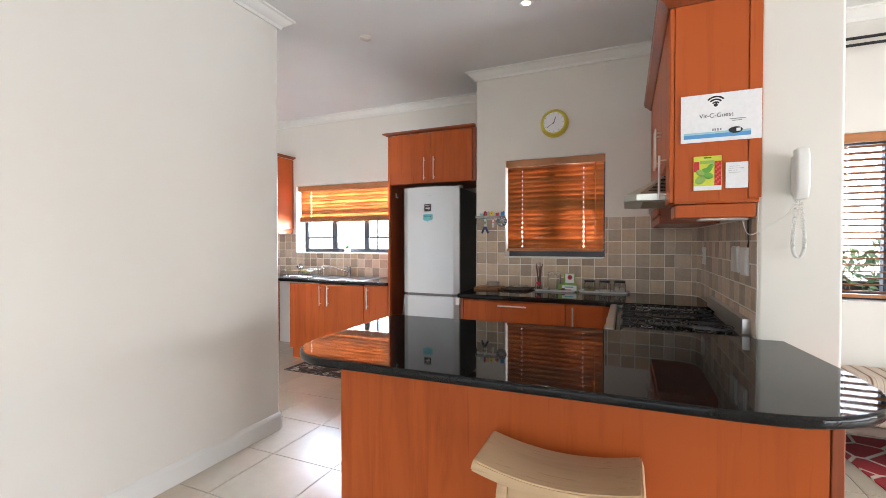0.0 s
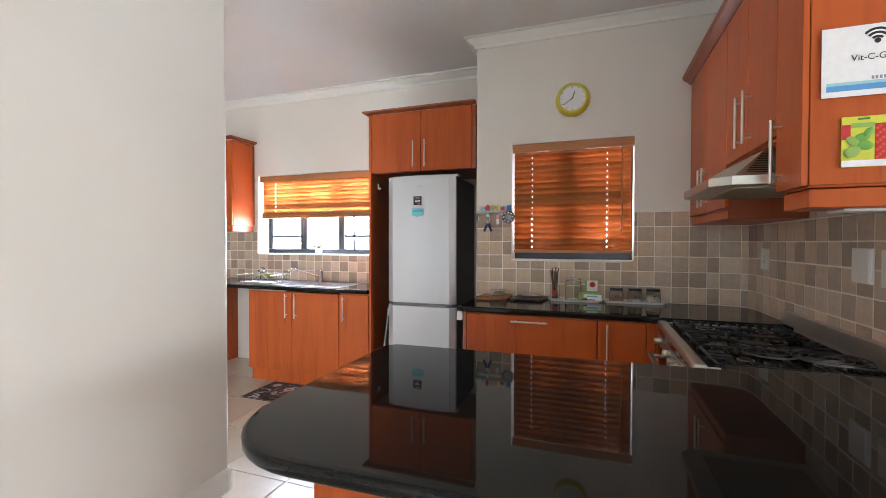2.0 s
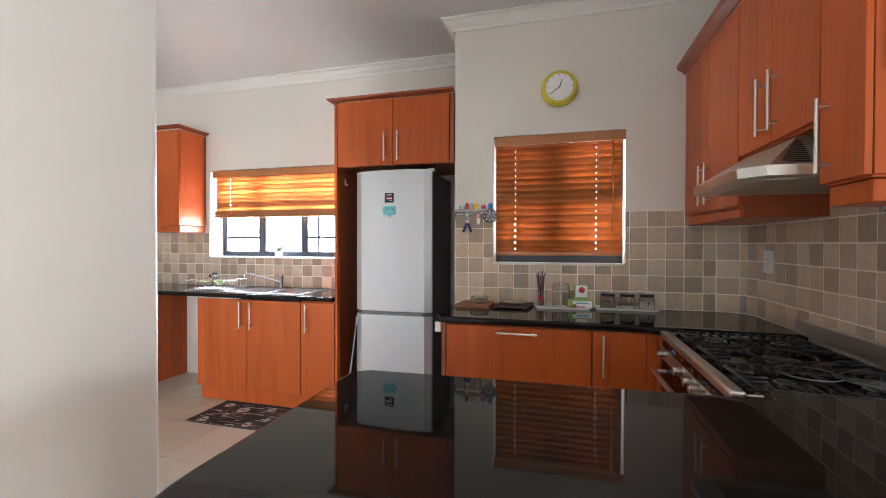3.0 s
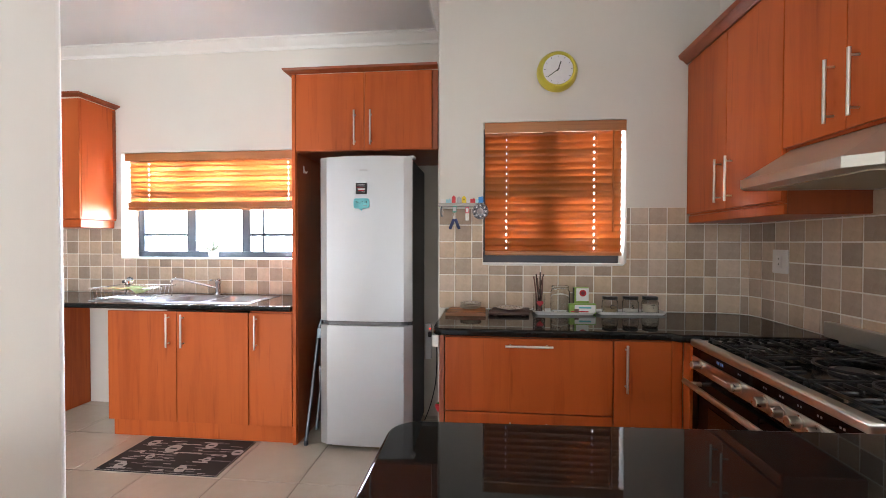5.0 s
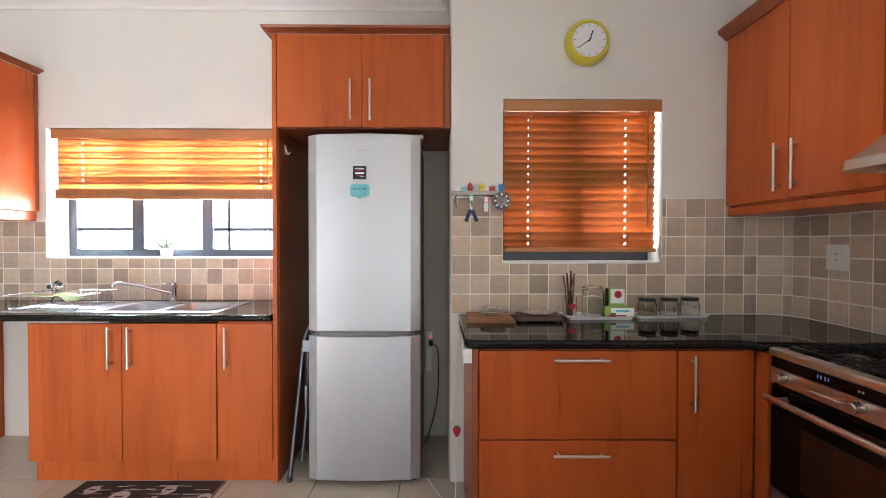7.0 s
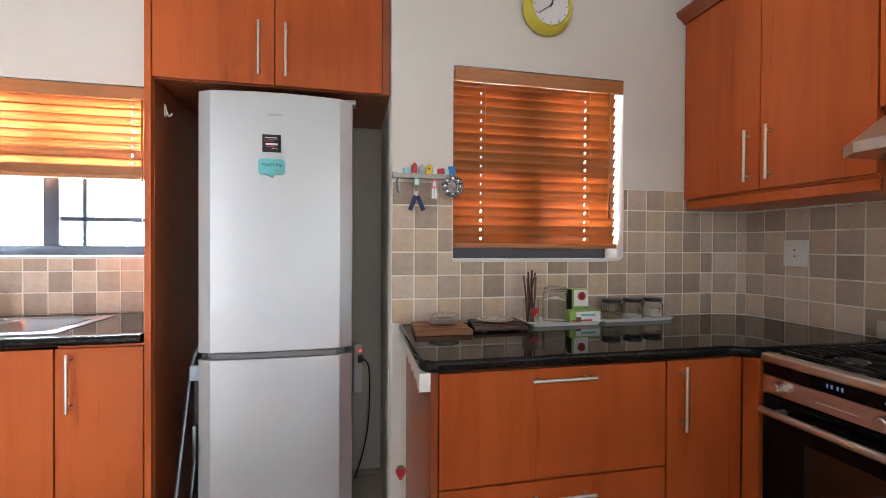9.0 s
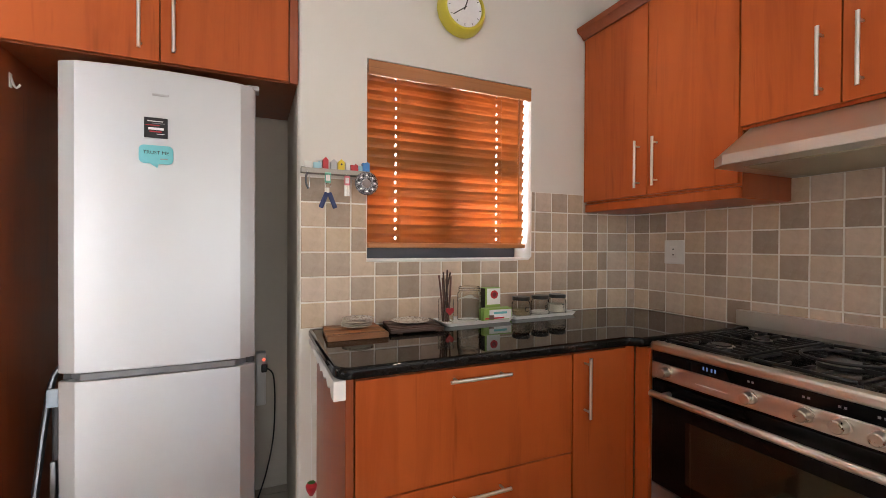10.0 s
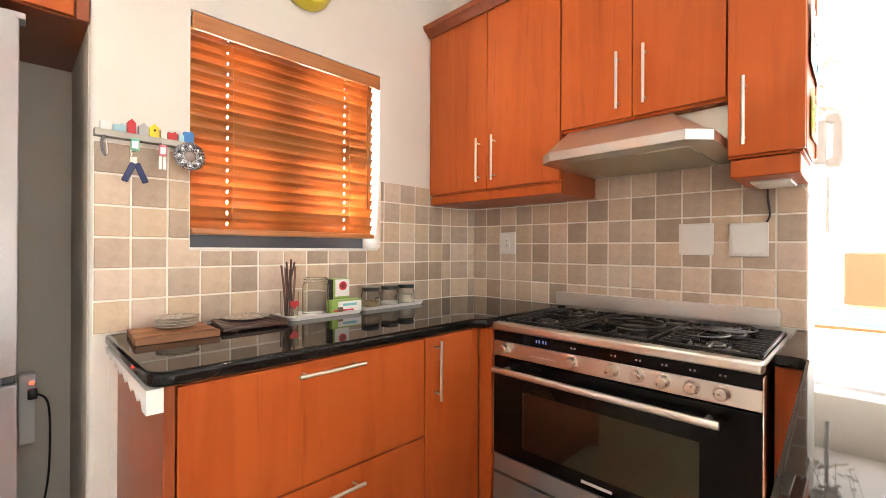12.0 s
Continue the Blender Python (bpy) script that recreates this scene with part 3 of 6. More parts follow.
c = cabinet("wall_cabinet", XD + 0.02, XR - 0.002, 2.420, 2.614, 1.515, 2.43, "cherry veneer narrow wall cabinet with notices on its end", "stove wall cabinets")
dr = front("door", 2.412 + G, 2.614 - G, 1.522, 2.403, XD, c, "x")
bar_handle(dr, (0.168, 2.565, 1.55), (0.168, 2.565, 1.77), (-0.032, 0, 0))
part("end_panel", box(XD + 0.020, 0.500, 2.412, 2.419, 1.522, 2.425, 0.002, 1), CHERRY, c)
part("filler_strip", box(0.502, XR + 0.004, 2.408, 2.419, 1.535, 2.425, 0.002, 1), CHERRY, c)
part("light_rail", box(XD + 0.024, XR - 0.01, 2.426, 2.610, 1.452, 1.513, 0.004, 1), CHERRY, c)
part("underside", box(XD + 0.13, XR - 0.03, 2.46, 2.57, 1.442, 1.4515, 0.002, 1), PLASTIC, c, "white under-cabinet light strip")
part("cornice", sweep([(XD, YW - 0.004), (XD, 2.412), (XR, 2.412)], [(-o, z) for o, z in CORNX]), CHERRY_DARK, c, "darker moulded cornice")

# ---- peninsula and worktops ----
pen = thing("breakfast_bar", (-0.3, 2.0, 0), "cherry veneer peninsula cabinet carrying the breakfast bar", "cabinet")
part("front_panel", box(-1.135, 0.560, 1.745, 1.770, 0, CT - 0.04, 0.003, 1), CHERRY, pen)
part("body", box(-1.130, 0.540, 1.771, 2.295, 0.1, CT - 0.04, 0.002, 1), CHERRY, pen)
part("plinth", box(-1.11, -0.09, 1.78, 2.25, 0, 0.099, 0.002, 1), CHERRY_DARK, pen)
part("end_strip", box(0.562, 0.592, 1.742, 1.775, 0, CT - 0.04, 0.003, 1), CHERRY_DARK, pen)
part("side_panel", box(0.542, 0.560, 1.772, 2.427, 0, CT - 0.04, 0.002, 1), CHERRY, pen)
part("corner_body", box(0.04, 0.540, 2.317, 2.466, 0.1, CT - 0.04, 0.002, 1), CHERRY, pen)
for a, d, h in ((-1.128, -0.62, -0.66), (-0.618, -0.1, -0.2)):
    dr = part("door", box(a + G, d - G, 2.297, 2.315, 0.12, 0.872, 0.0025), CHERRY, pen)
    bar_handle(dr, (h, 2.347, 0.62), (h, 2.347, 0.84), (0, 0.032, 0))
bar_top = prism(rounded([(-1.213, 2.352, 0.07), (-1.213, 1.415, 0.25), (0.30, 1.455, 0.5), (0.700, 1.50, 0.36), (0.690, 1.95, 0.5), (0.640, 2.426, 0), (XR - 0.002, 2.426, 0), (XR - 0.002, 2.466, 0), (0.0, 2.466, 0.012), (0.0, 2.398, 0.02)], 10), CT - 0.031, CT, 0.010)
solo("granite_counter", bar_top, GRANITE, "polished black granite breakfast bar with rounded ends", "worktop")
solo("granite_worktop", prism(rounded([(-1.255, YW - 0.002, 0), (-1.255, 3.418, 0.05), (-0.15, 3.418, 0.05), (-0.11, 3.384, 0.02), (XR - 0.003, 3.384, 0), (XR - 0.003, 3.905, 0), (0.522, 3.988, 0), (0.488, 4.0155, 0), (0.376, YW - 0.002, 0)], 6), CT - 0.036, CT, 0.011), GRANITE, "polished black granite corner worktop", "worktop")
sw_top = thing("granite_worktop", (-3.7, 4.3, CT - 0.038), "polished black granite worktop round the sink", "worktop")
for x0, x1, y0, y1 in ((-5.19, -3.275, 4.025, YS - 0.002), (-2.625, -2.263, 4.025, YS - 0.002), (-3.275, -2.625, 4.025, 4.135), (-3.275, -2.625, 4.475, YS - 0.002)):
    part("slab", box(x0, x1, y0, y1, CT - 0.038, CT - 0.002), GRANITE, sw_top)
part("nosing", rod((-5.19, 4.025, CT - 0.020), (-2.263, 4.025, CT - 0.020), 0.018, 16), GRANITE, sw_top, "rounded front edge")

# ---- fridge ----
fr = thing("fridge", (-1.76, 4.3, 0), "tall silver two-door fridge freezer with a dark side", "fridge")
part("cabinet_shell", box(-2.058, -1.462, 4.062, 4.60, 0.035, 1.872, 0.006), FRIDGE_SIDE, fr, "dark grey cabinet")


def fridge_door(z0, z1, lip):
    bow = [(-1.76 + u, 3.999 + 0.011 * (u / 0.25) ** 2) for u in (-0.25 + 0.5 * k / 12 for k in range(13))]
    out = [(-2.062, 4.058), (-2.062, 4.040), (-2.059, 4.034)] + bow + [(-1.461, 4.034), (-1.458, 4.040), (-1.458, 4.058)]
    b = prism(out, z0, z1, 0.004)
    for v in b.verts:
        if v.co.z > z1 - 0.006:
            v.co.z += lip * (1 - ((v.co.x + 1.76) / 0.302) ** 2)
    return part("door", b, FRIDGE, fr, "", 12)


fridge_door(0.838, 1.884, 0.006)
fridge_door(0.036, 0.811, 0)
part("door_handle", prism(rounded([(-2.03, 4.05, 0), (-1.995, 4.008, 0.01), (-1.525, 4.008, 0.01), (-1.49, 4.05, 0)], 4), 0.8125, 0.8365, 0.003), material("dark_grip_plastic", (0.19, 0.19, 0.20), 0.4), fr, "dark grey recessed grip between the doors")
part("hinge", box(-1.49, -1.445, 4.03, 4.09, 1.873, 1.892, 0.004), GREY_PLASTIC, fr)
for x in (-2.02, -1.50):
    part("foot", rod((x, 4.09, 0), (x, 4.09, 0.036), 0.018), DARK_PLASTIC, fr)

# ---- stove ----
st = thing("range_cooker", (0.2, 2.925, 0), "wide stainless steel gas range cooker with black oven door", "cooker")
SY0, SY1, SX = 2.474, 3.379, -0.067
part("body", box(SX + 0.03, XR - 0.03, SY0 + 0.002, SY1 - 0.002, 0.1, 0.872, 0.003, 1), BLACK, st, "black enamelled sides")
part("hob_tray", box(SX + 0.035, XR - 0.022, SY0 + 0.004, SY1 - 0.004, 0.873, 0.899, 0.006), HOB, st, "glossy black enamel hob plate")
part("hob_rim", box(SX - 0.012, SX + 0.034, SY0, SY1, 0.880, 0.914, 0.010, 3), STEEL_X, st, "rounded steel front rim")
for y0, y1 in ((SY0, SY0 + 0.012), (SY1 - 0.012, SY1)):
    part("hob_edge", box(SX + 0.034, XR - 0.022, y0, y1, 0.8995, 0.9065, 0.002, 1), STEEL, st)
part("upstand", box(XR - 0.040, XR - 0.008, SY0 + 0.03, SY1 + 0.04, 0.927, 0.995, 0.003), STEEL, st, "brushed steel splash strip")
part("display_band", box(SX, SX + 0.03, SY0 + 0.003, SY1 - 0.003, 0.838, 0.8795, 0.002, 1), BLACK_GLASS, st, "black glass control band")
part("control_panel", box(SX - 0.002, SX + 0.03, SY0 + 0.003, SY1 - 0.003, 0.778, 0.8375, 0.002, 1), STEEL_X, st, "brushed steel control panel")
for y in (3.310, 3.022, 2.878, 2.798, 2.721, 2.644, 2.568):
    k = lathe([(0, 0.034), (0.014, 0.034), (0.017, 0.031), (0.0185, 0.004), (0.022, 0.003), (0.022, 0)], n=24)
    bmesh.ops.transform(k, matrix=Matrix.Translation((SX - 0.0025, y, 0.812)) @ Matrix.Rotation(radians(-90), 4, "Y"), verts=k.verts)
    part("knob", k, KNOB, st, "round metal knob")
dr = part("oven_door", box(SX, SX + 0.03, SY0 + 0.004, SY1 - 0.004, 0.376, 0.772, 0.003), BLACK_GLASS, st, "black glass oven door")
part("window", box(SX - 0.003, SX - 0.0005, 2.625, 3.235, 0.432, 0.655, 0.001, 1), OVEN_WINDOW, dr)
hb = rod((SX - 0.05, 2.566, 0.732), (SX - 0.05, 3.34, 0.732), 0.0125, 16)
for y in (2.60, 3.30):
    rod((SX - 0.05, y, 0.732), (SX, y, 0.732), 0.010, 10, hb)
part("handle", hb, STEEL_X, dr, "thick round steel handle")
part("steel_edge", box(SX - 0.004, SX + 0.03, SY0 - 0.0005, SY0 + 0.0035, 0.1, 0.872, 0.001, 1), STEEL, st)
DRAWER_STEEL = material("blue_grey_drawer_steel", (0.30, 0.335, 0.36), 0.32, 0.8)
part("vent_strip", box(SX + 0.002, SX + 0.03, SY0 + 0.004, SY1 - 0.004, 0.302, 0.372, 0.003), DRAWER_STEEL, st, "steel strip below the oven door")
part("drawer", box(SX, SX + 0.03, SY0 + 0.004, SY1 - 0.004, 0.1, 0.294, 0.003), DRAWER_STEEL, st, "steel storage drawer")
for y in (SY0 + 0.06, SY1 - 0.06):
    for x in (SX + 0.08, XR - 0.1):
        part("foot", rod((x, y, 0), (x, y, 0.1), 0.02), DARK_PLASTIC, st)

# ---- hood ----
hood = thing("cooker_hood", (0.3, 2.92, 1.555), "slim stainless steel cooker hood under the cabinets", "cooker hood")
HOOD = [(XR - 0.003, 2.620), (0.068, 2.622), (0.007, 2.686), (0.007, 3.165), (0.055, 3.224), (XR - 0.003, 3.224)]
part("lip", prism(HOOD, 1.556, 1.592, 0.002, seg=1), STEEL_X, hood)
b = bm_new()
A, B, C, D, E, F = (b.verts.new((x, y, 1.5925)) for x, y in ((0.262, 2.712), (0.078, 2.634), (0.013, 2.690), (0.013, 3.160), (0.058, 3.222), (0.262, 3.222)))
P, Q, R, S = (b.verts.new((x, y, 1.713)) for x, y in ((0.224, 2.788), (0.212, 3.195), (0.261, 3.195), (0.261, 2.789)))
for face in ((C, D, Q, P), (B, C, P), (A, B, P, S), (D, E, Q), (E, F, R, Q), (P, Q, R, S), (A, B, C, D, E, F)):
    b.faces.new(face)
va, vb, vp = A.co.copy(), B.co.copy(), P.co.copy()
bmesh.ops.recalc_face_normals(b, faces=b.faces)
part("canopy", b, HOOD_STEEL, hood, "sloping brushed steel canopy", 20)
vn = (vb - va).cross(vp - va).normalized()
vn = vn if vn.y < 0 else -vn
for k in range(11):
    u0 = 0.14 + 0.066 * k
    b = bm_new()
    quad = []
    for u, ends in ((u0, (0.16, 0.84)), (u0 + 0.034, (0.84, 0.16))):
        for w in ends:
            quad.append(b.verts.new(va.lerp(vb, w).lerp(vp, u) + vn * 0.0012))
    b.faces.new(quad)
    part("vent_slot", b, BLACK, hood)
part("back_panel", box(0.263, 0.271, 2.622, 2.795, 1.593, 1.7135, 0.001, 1), HOOD_STEEL, hood, "flat steel panel behind the canopy")
part("back_panel", box(0.263, 0.271, 3.190, 3.222, 1.593, 1.7135, 0.001, 1), HOOD_STEEL, hood)
part("filter", box(0.10, 0.50, 2.70, 3.15, 1.552, 1.557, 0.001, 1), metal("aluminium_filter", (0.5, 0.47, 0.36), 0.5, (200, 200, 20)), hood, "aluminium grease filter")

# ---- stool ----
stool = thing("bar_stool", (-0.175, 1.58, 0), "pale wooden saddle-seat bar stool", "stool")
b = bm_new()
nx, ny = 14, 4
sx0, sx1, sy0, sy1 = -0.420, 0.070, 1.468, 1.705
vt = [[b.verts.new((sx0 + (sx1 - sx0) * i / nx, sy0 + (sy1 - sy0) * j / ny, 0.618 + 0.036 * abs(2 * i / nx - 1) ** 2)) for j in range(ny + 1)] for i in range(nx + 1)]
for i in range(nx):
    for j in range(ny):
        b.faces.new((vt[i][j], vt[i + 1][j], vt[i + 1][j + 1], vt[i][j + 1]))
bmesh.ops.recalc_face_normals(b, faces=b.faces)
bmesh.ops.solidify(b, geom=list(b.faces), thickness=0.038)
bmesh.ops.recalc_face_normals(b, faces=b.faces)
bmesh.ops.bevel(b, geom=[e for e in b.edges if len(e.link_faces) == 2 and e.calc_face_angle(0) > 0.8], offset=0.005, segments=2, affect="EDGES")
part("seat", b, BEECH, stool, "curved saddle seat")
for sx in (-1, 1):
    for sy in (-1, 1):
        a, d = Vector((-0.175 + sx * 0.155, 1.587 + sy * 0.075, 0.60)), Vector((-0.175 + sx * 0.205, 1.587 + sy * 0.105, 0))
        l = box(-0.017, 0.017, -0.017, 0.017, 0, 1, 0.004)
        for v in l.verts:
            v.co = a.lerp(d, v.co.z) + Vector((v.co.x, v.co.y, 0))
        bmesh.ops.recalc_face_normals(l, faces=l.faces)
        part("leg", l, BEECH, stool)
for sy in (-1, 1):
    part("stretcher", box(-0.345, -0.005, 1.587 + sy * 0.095 - 0.01, 1.587 + sy * 0.095 + 0.01, 0.20, 0.235, 0.003), BEECH, stool)
    part("apron", box(-0.315, -0.035, 1.587 + sy * 0.078 - 0.009, 1.587 + sy * 0.078 + 0.009, 0.545, 0.595, 0.003), BEECH, stool)
for sx in (-1, 1):
    part("stretcher", box(-0.175 + sx * 0.18 - 0.01, -0.175 + sx * 0.18 + 0.01, 1.49, 1.684, 0.30, 0.335, 0.003), BEECH, stool)


# ---- flat shapes and lettering ----
def text_mesh(words, size, m):
    """Flat letters with the built-in font, centred, standing at the pose m (their face towards its z)."""
    cu = bpy.data.curves.new("words", "FONT")
    cu.body, cu.size, cu.align_x, cu.align_y, cu.extrude = words, size, "CENTER", "CENTER", 0.0002
    ob = bpy.data.objects.new("words", cu)
    scene.collection.objects.link(ob)
    me = bpy.data.meshes.new_from_object(ob.evaluated_get(bpy.context.evaluated_depsgraph_get()))
    bpy.data.objects.remove(ob)
    b = bmesh.new()
    b.from_mesh(me)
    bpy.data.meshes.remove(me)
    bmesh.ops.transform(b, matrix=m, verts=b.verts)
    return b


def arc(cx, cz, r, a0, a1, wide, y, n=12):
    """A band of a ring in the x, z plane at y."""
    b = bm_new()
    pts = [(math.cos(radians(a0 + (a1 - a0) * k / n)), math.sin(radians(a0 + (a1 - a0) * k / n))) for k in range(n + 1)]
    u = [b.verts.new((cx + c * (r - wide / 2), y, cz + s * (r - wide / 2))) for c, s in pts]
    v = [b.verts.new((cx + c * (r + wide / 2), y, cz + s * (r + wide / 2))) for c, s in pts]
    for k in range(n):
        b.faces.new((u[k], u[k + 1], v[k + 1], v[k]))
    return b


def spin_y(b, at):
    """Turns a lathed shape so that its axis points to -y, at a place."""
    bmesh.ops.transform(b, matrix=Matrix.Translation(at) @ Matrix.Rotation(radians(90), 4, "X"), verts=b.verts)
    return b


def spin_x(b, at):
    """Turns a lathed shape so that its axis points to -x, at a place."""
    bmesh.ops.transform(b, matrix=Matrix.Translation(at) @ Matrix.Rotation(radians(-90), 4, "Y"), verts=b.verts)
    return b


INK = flat("black_ink", (0.015, 0.015, 0.017), 0.6)
GREY_INK = flat("grey_ink", (0.30, 0.30, 0.32), 0.7)
PAPER = flat("white_paper", (0.86, 0.86, 0.87), 0.7)
BLUE_INK = flat("blue_print", (0.10, 0.34, 0.68), 0.5)
RED = flat("red_enamel", (0.55, 0.02, 0.03), 0.35)
YELLOW = flat("yellow_enamel", (0.80, 0.58, 0.02), 0.35)
CLOCK_YELLOW = flat("yellow_clock_plastic", (0.66, 0.58, 0.06), 0.3)
SKYBLUE = flat("light_blue_enamel", (0.36, 0.62, 0.70), 0.4)
BLUE = flat("blue_enamel", (0.03, 0.20, 0.52), 0.4)
NAVY = flat("navy_rubber", (0.02, 0.035, 0.12), 0.6)
GREEN = flat("green_print", (0.27, 0.44, 0.09), 0.5)
DEEP_GREEN = flat("dark_green_print", (0.06, 0.22, 0.03), 0.5)
MINT = flat("mint_plastic", (0.16, 0.48, 0.36), 0.4)
PINK = flat("pink_plastic", (0.75, 0.22, 0.28), 0.4)
AQUA = flat("aqua_print", (0.16, 0.55, 0.60), 0.4)
CREAM = flat("cream_glaze", (0.72, 0.68, 0.60), 0.2)
BROWN = flat("brown_pattern", (0.16, 0.07, 0.05), 0.4)

# ---- ceiling lights ----
for x, y, lit in ((-1.857, 3.044, False), (-0.601, 3.052, True)):
    dl = thing("downlight", (x, y, TOP - 0.006), "small round recessed ceiling downlight, %s" % ("lit warm white" if lit else "switched off"), "downlight", "ceiling downlights")
    part("ring", lathe([(0.027, 0.0), (0.034, -0.004), (0.044, -0.004), (0.047, 0.002), (0.047, 0.006), (0.030, 0.006)], (x, y, TOP - 0.006)), STEEL if not lit else TRIM, dl, "metal ring")
    lamp_m = material("downlight_glass_lit" if lit else "downlight_glass", (0.8, 0.78, 0.7), 0.2)
    if lit:
        lamp_m.node_tree.nodes["Principled BSDF"].inputs["Emission Color"].default_value = (1, 0.86, 0.66, 1)
        lamp_m.node_tree.nodes["Principled BSDF"].inputs["Emission Strength"].default_value = 12
    part("lens", lathe([(0, -0.001), (0.018, -0.002), (0.0295, 0.004)], (x, y, TOP - 0.006)), lamp_m, dl)
    if lit:
        sp = new("downlight_beam", bpy.data.lights.new("downlight_beam", "SPOT"))
        sp.data.energy, sp.data.color, sp.data.spot_size, sp.data.shadow_soft_size = 3.5, (1, 0.84, 0.64), radians(95), 0.03
        sp.data.spot_blend = 0.6
        sp.matrix_world = look((x, y, TOP - 0.025), (x, y, 0))

# ---- clock ----
cx, cz = -0.566, 2.384
ck = thing("wall_clock", (cx, YW, cz), "round yellow plastic wall clock with a white dial", "clock")
part("case", spin_y(lathe([(0, 0.0), (0.112, 0.0), (0.122, 0.012), (0.121, 0.030), (0.112, 0.052), (0.102, 0.064), (0.094, 0.064), (0.090, 0.058), (0.089, 0.054), (0, 0.054)], n=48), (cx, YW - 0.001, cz)), CLOCK_YELLOW, ck, "yellow rounded rim")
dial = part("dial", spin_y(lathe([(0, 0.0565), (0.0885, 0.0565), (0.0885, 0.0545)], n=40), (cx, YW - 0.002, cz)), PAPER, ck, "white dial")
for h in range(12):
    a = math.tau * h / 12
    b = box(-0.0012, 0.0012, 0, 0.0006, 0.074, 0.084)
    bmesh.ops.transform(b, matrix=Matrix.Translation((cx, YW - 0.0596, cz)) @ Matrix.Rotation(a, 4, "Y"), verts=b.verts)
    part("hour_mark", b, INK, dial)
for a, l, w in ((20, 0.050, 0.0030), (234, 0.074, 0.0022)):
    b = box(-w, w, 0, 0.001, -0.012, l)
    bmesh.ops.transform(b, matrix=Matrix.Translation((cx, YW - 0.0618, cz)) @ Matrix.Rotation(radians(a), 4, "Y"), verts=b.verts)
    part("hand", b, INK, dial)
part("glass", spin_y(lathe([(0, 0.0645), (0.06, 0.0640), (0.091, 0.0625)], n=40), (cx, YW - 0.001, cz)), PANE, ck).visible_shadow = False

# ---- key rack ----
kr = thing("key_rack", (-1.15, YW - 0.01, 1.585), "grey metal key rack with small painted houses", "key rack")
part("rail", box(-1.290, -1.006, YW - 0.044, YW - 0.011, 1.567, 1.590, 0.002), metal("dull_rack_steel", (0.32, 0.30, 0.27), 0.45, (60, 60, 60)), kr)
for x, w, h, m, roof in ((-1.262, 0.027, 0.026, PLASTIC, 0), (-1.227, 0.031, 0.022, SKYBLUE, 0), (-1.194, 0.022, 0.036, RED, 1), (-1.161, 0.026, 0.030, GREY_PLASTIC, 1), (-1.130, 0.026, 0.032, YELLOW, 1), (-1.103, 0.018, 0.030, PLASTIC, 0), (-1.076, 0.030, 0.024, RED, 0), (-1.050, 0.016, 0.022, SKYBLUE, 0), (-1.026, 0.030, 0.036, BLUE, 0)):
    b = bm_new()
    outline = [(-w / 2, 0), (w / 2, 0), (w / 2, h), (0, h + 0.012 * roof), (-w / 2, h)] if roof else [(-w / 2, 0), (w / 2, 0), (w / 2, h), (-w / 2, h)]
    f = b.faces.new([b.verts.new((x + u, YW - 0.046, 1.588 + v)) for u, v in outline])
    ex = bmesh.ops.extrude_face_region(b, geom=[f])
    bmesh.ops.translate(b, vec=(0, 0.024, 0), verts=[v for v in ex["geom"] if isinstance(v, bmesh.types.BMVert)])
    bmesh.ops.recalc_face_normals(b, faces=b.faces)
    ho = part("house", b, m, kr)
    if w > 0.028:
        part("chimney", box(x + 0.004, x + 0.010, YW - 0.04, YW - 0.034, 1.588 + h, 1.588 + h + 0.006), m, ho)
    elif m is YELLOW:
        part("window", spin_y(lathe([(0, 0.001), (0.004, 0.001), (0.004, 0)], n=12), (x, YW - 0.046, 1.61)), INK, ho)
for x in (-1.267, -1.187, -1.110, -1.03):
    part("hook", tube([(x, YW - 0.045, 1.572), (x, YW - 0.056, 1.562), (x, YW - 0.060, 1.570)], 0.0016, 6), CHROME, kr)
kb = thing("keys", (-1.187, YW - 0.058, 1.568), "keys on a mint green tag with navy straps", "keys")
part("tag", box(-1.200, -1.175, YW - 0.063, YW - 0.058, 1.528, 1.570, 0.003), MINT, kb, "mint green plastic tag")
part("tag_paper", box(-1.196, -1.179, YW - 0.0645, YW - 0.0632, 1.536, 1.560), PAPER, kb)
part("ring", tube([(-1.188 + 0.012 * math.cos(a * math.tau / 10), YW - 0.060, 1.516 + 0.012 * math.sin(a * math.tau / 10)) for a in range(11)], 0.0012, 5, steps=1), CHROME, kb)
part("key", box(-1.196, -1.182, YW - 0.062, YW - 0.060, 1.475, 1.508, 0.0008), STEEL, kb)
for s in (-1, 1):
    b = box(-0.0095, 0.0095, -0.004, 0.004, -0.068, 0, 0.004)
    bmesh.ops.transform(b, matrix=Matrix.Translation((-1.187 + s * 0.004, YW - 0.062, 1.488)) @ Matrix.Rotation(radians(-s * 22), 4, "Y"), verts=b.verts)
    part("strap", b, NAVY, kb, "navy rubber strap")
kb = thing("keys", (-1.110, YW - 0.058, 1.568), "keys on a pink tag", "keys")
part("tag", box(-1.121, -1.098, YW - 0.063, YW - 0.058, 1.522, 1.562, 0.003), PINK, kb, "pink plastic tag")
part("tag_paper", box(-1.117, -1.102, YW - 0.0645, YW - 0.0632, 1.530, 1.553), PAPER, kb)
for k in (-1, 1):
    part("key", box(-1.110 + k * 0.006 - 0.005, -1.110 + k * 0.006 + 0.005, YW - 0.062 - 0.001 * k, YW - 0.060 - 0.001 * k, 1.478, 1.522, 0.0008), STEEL, kb)
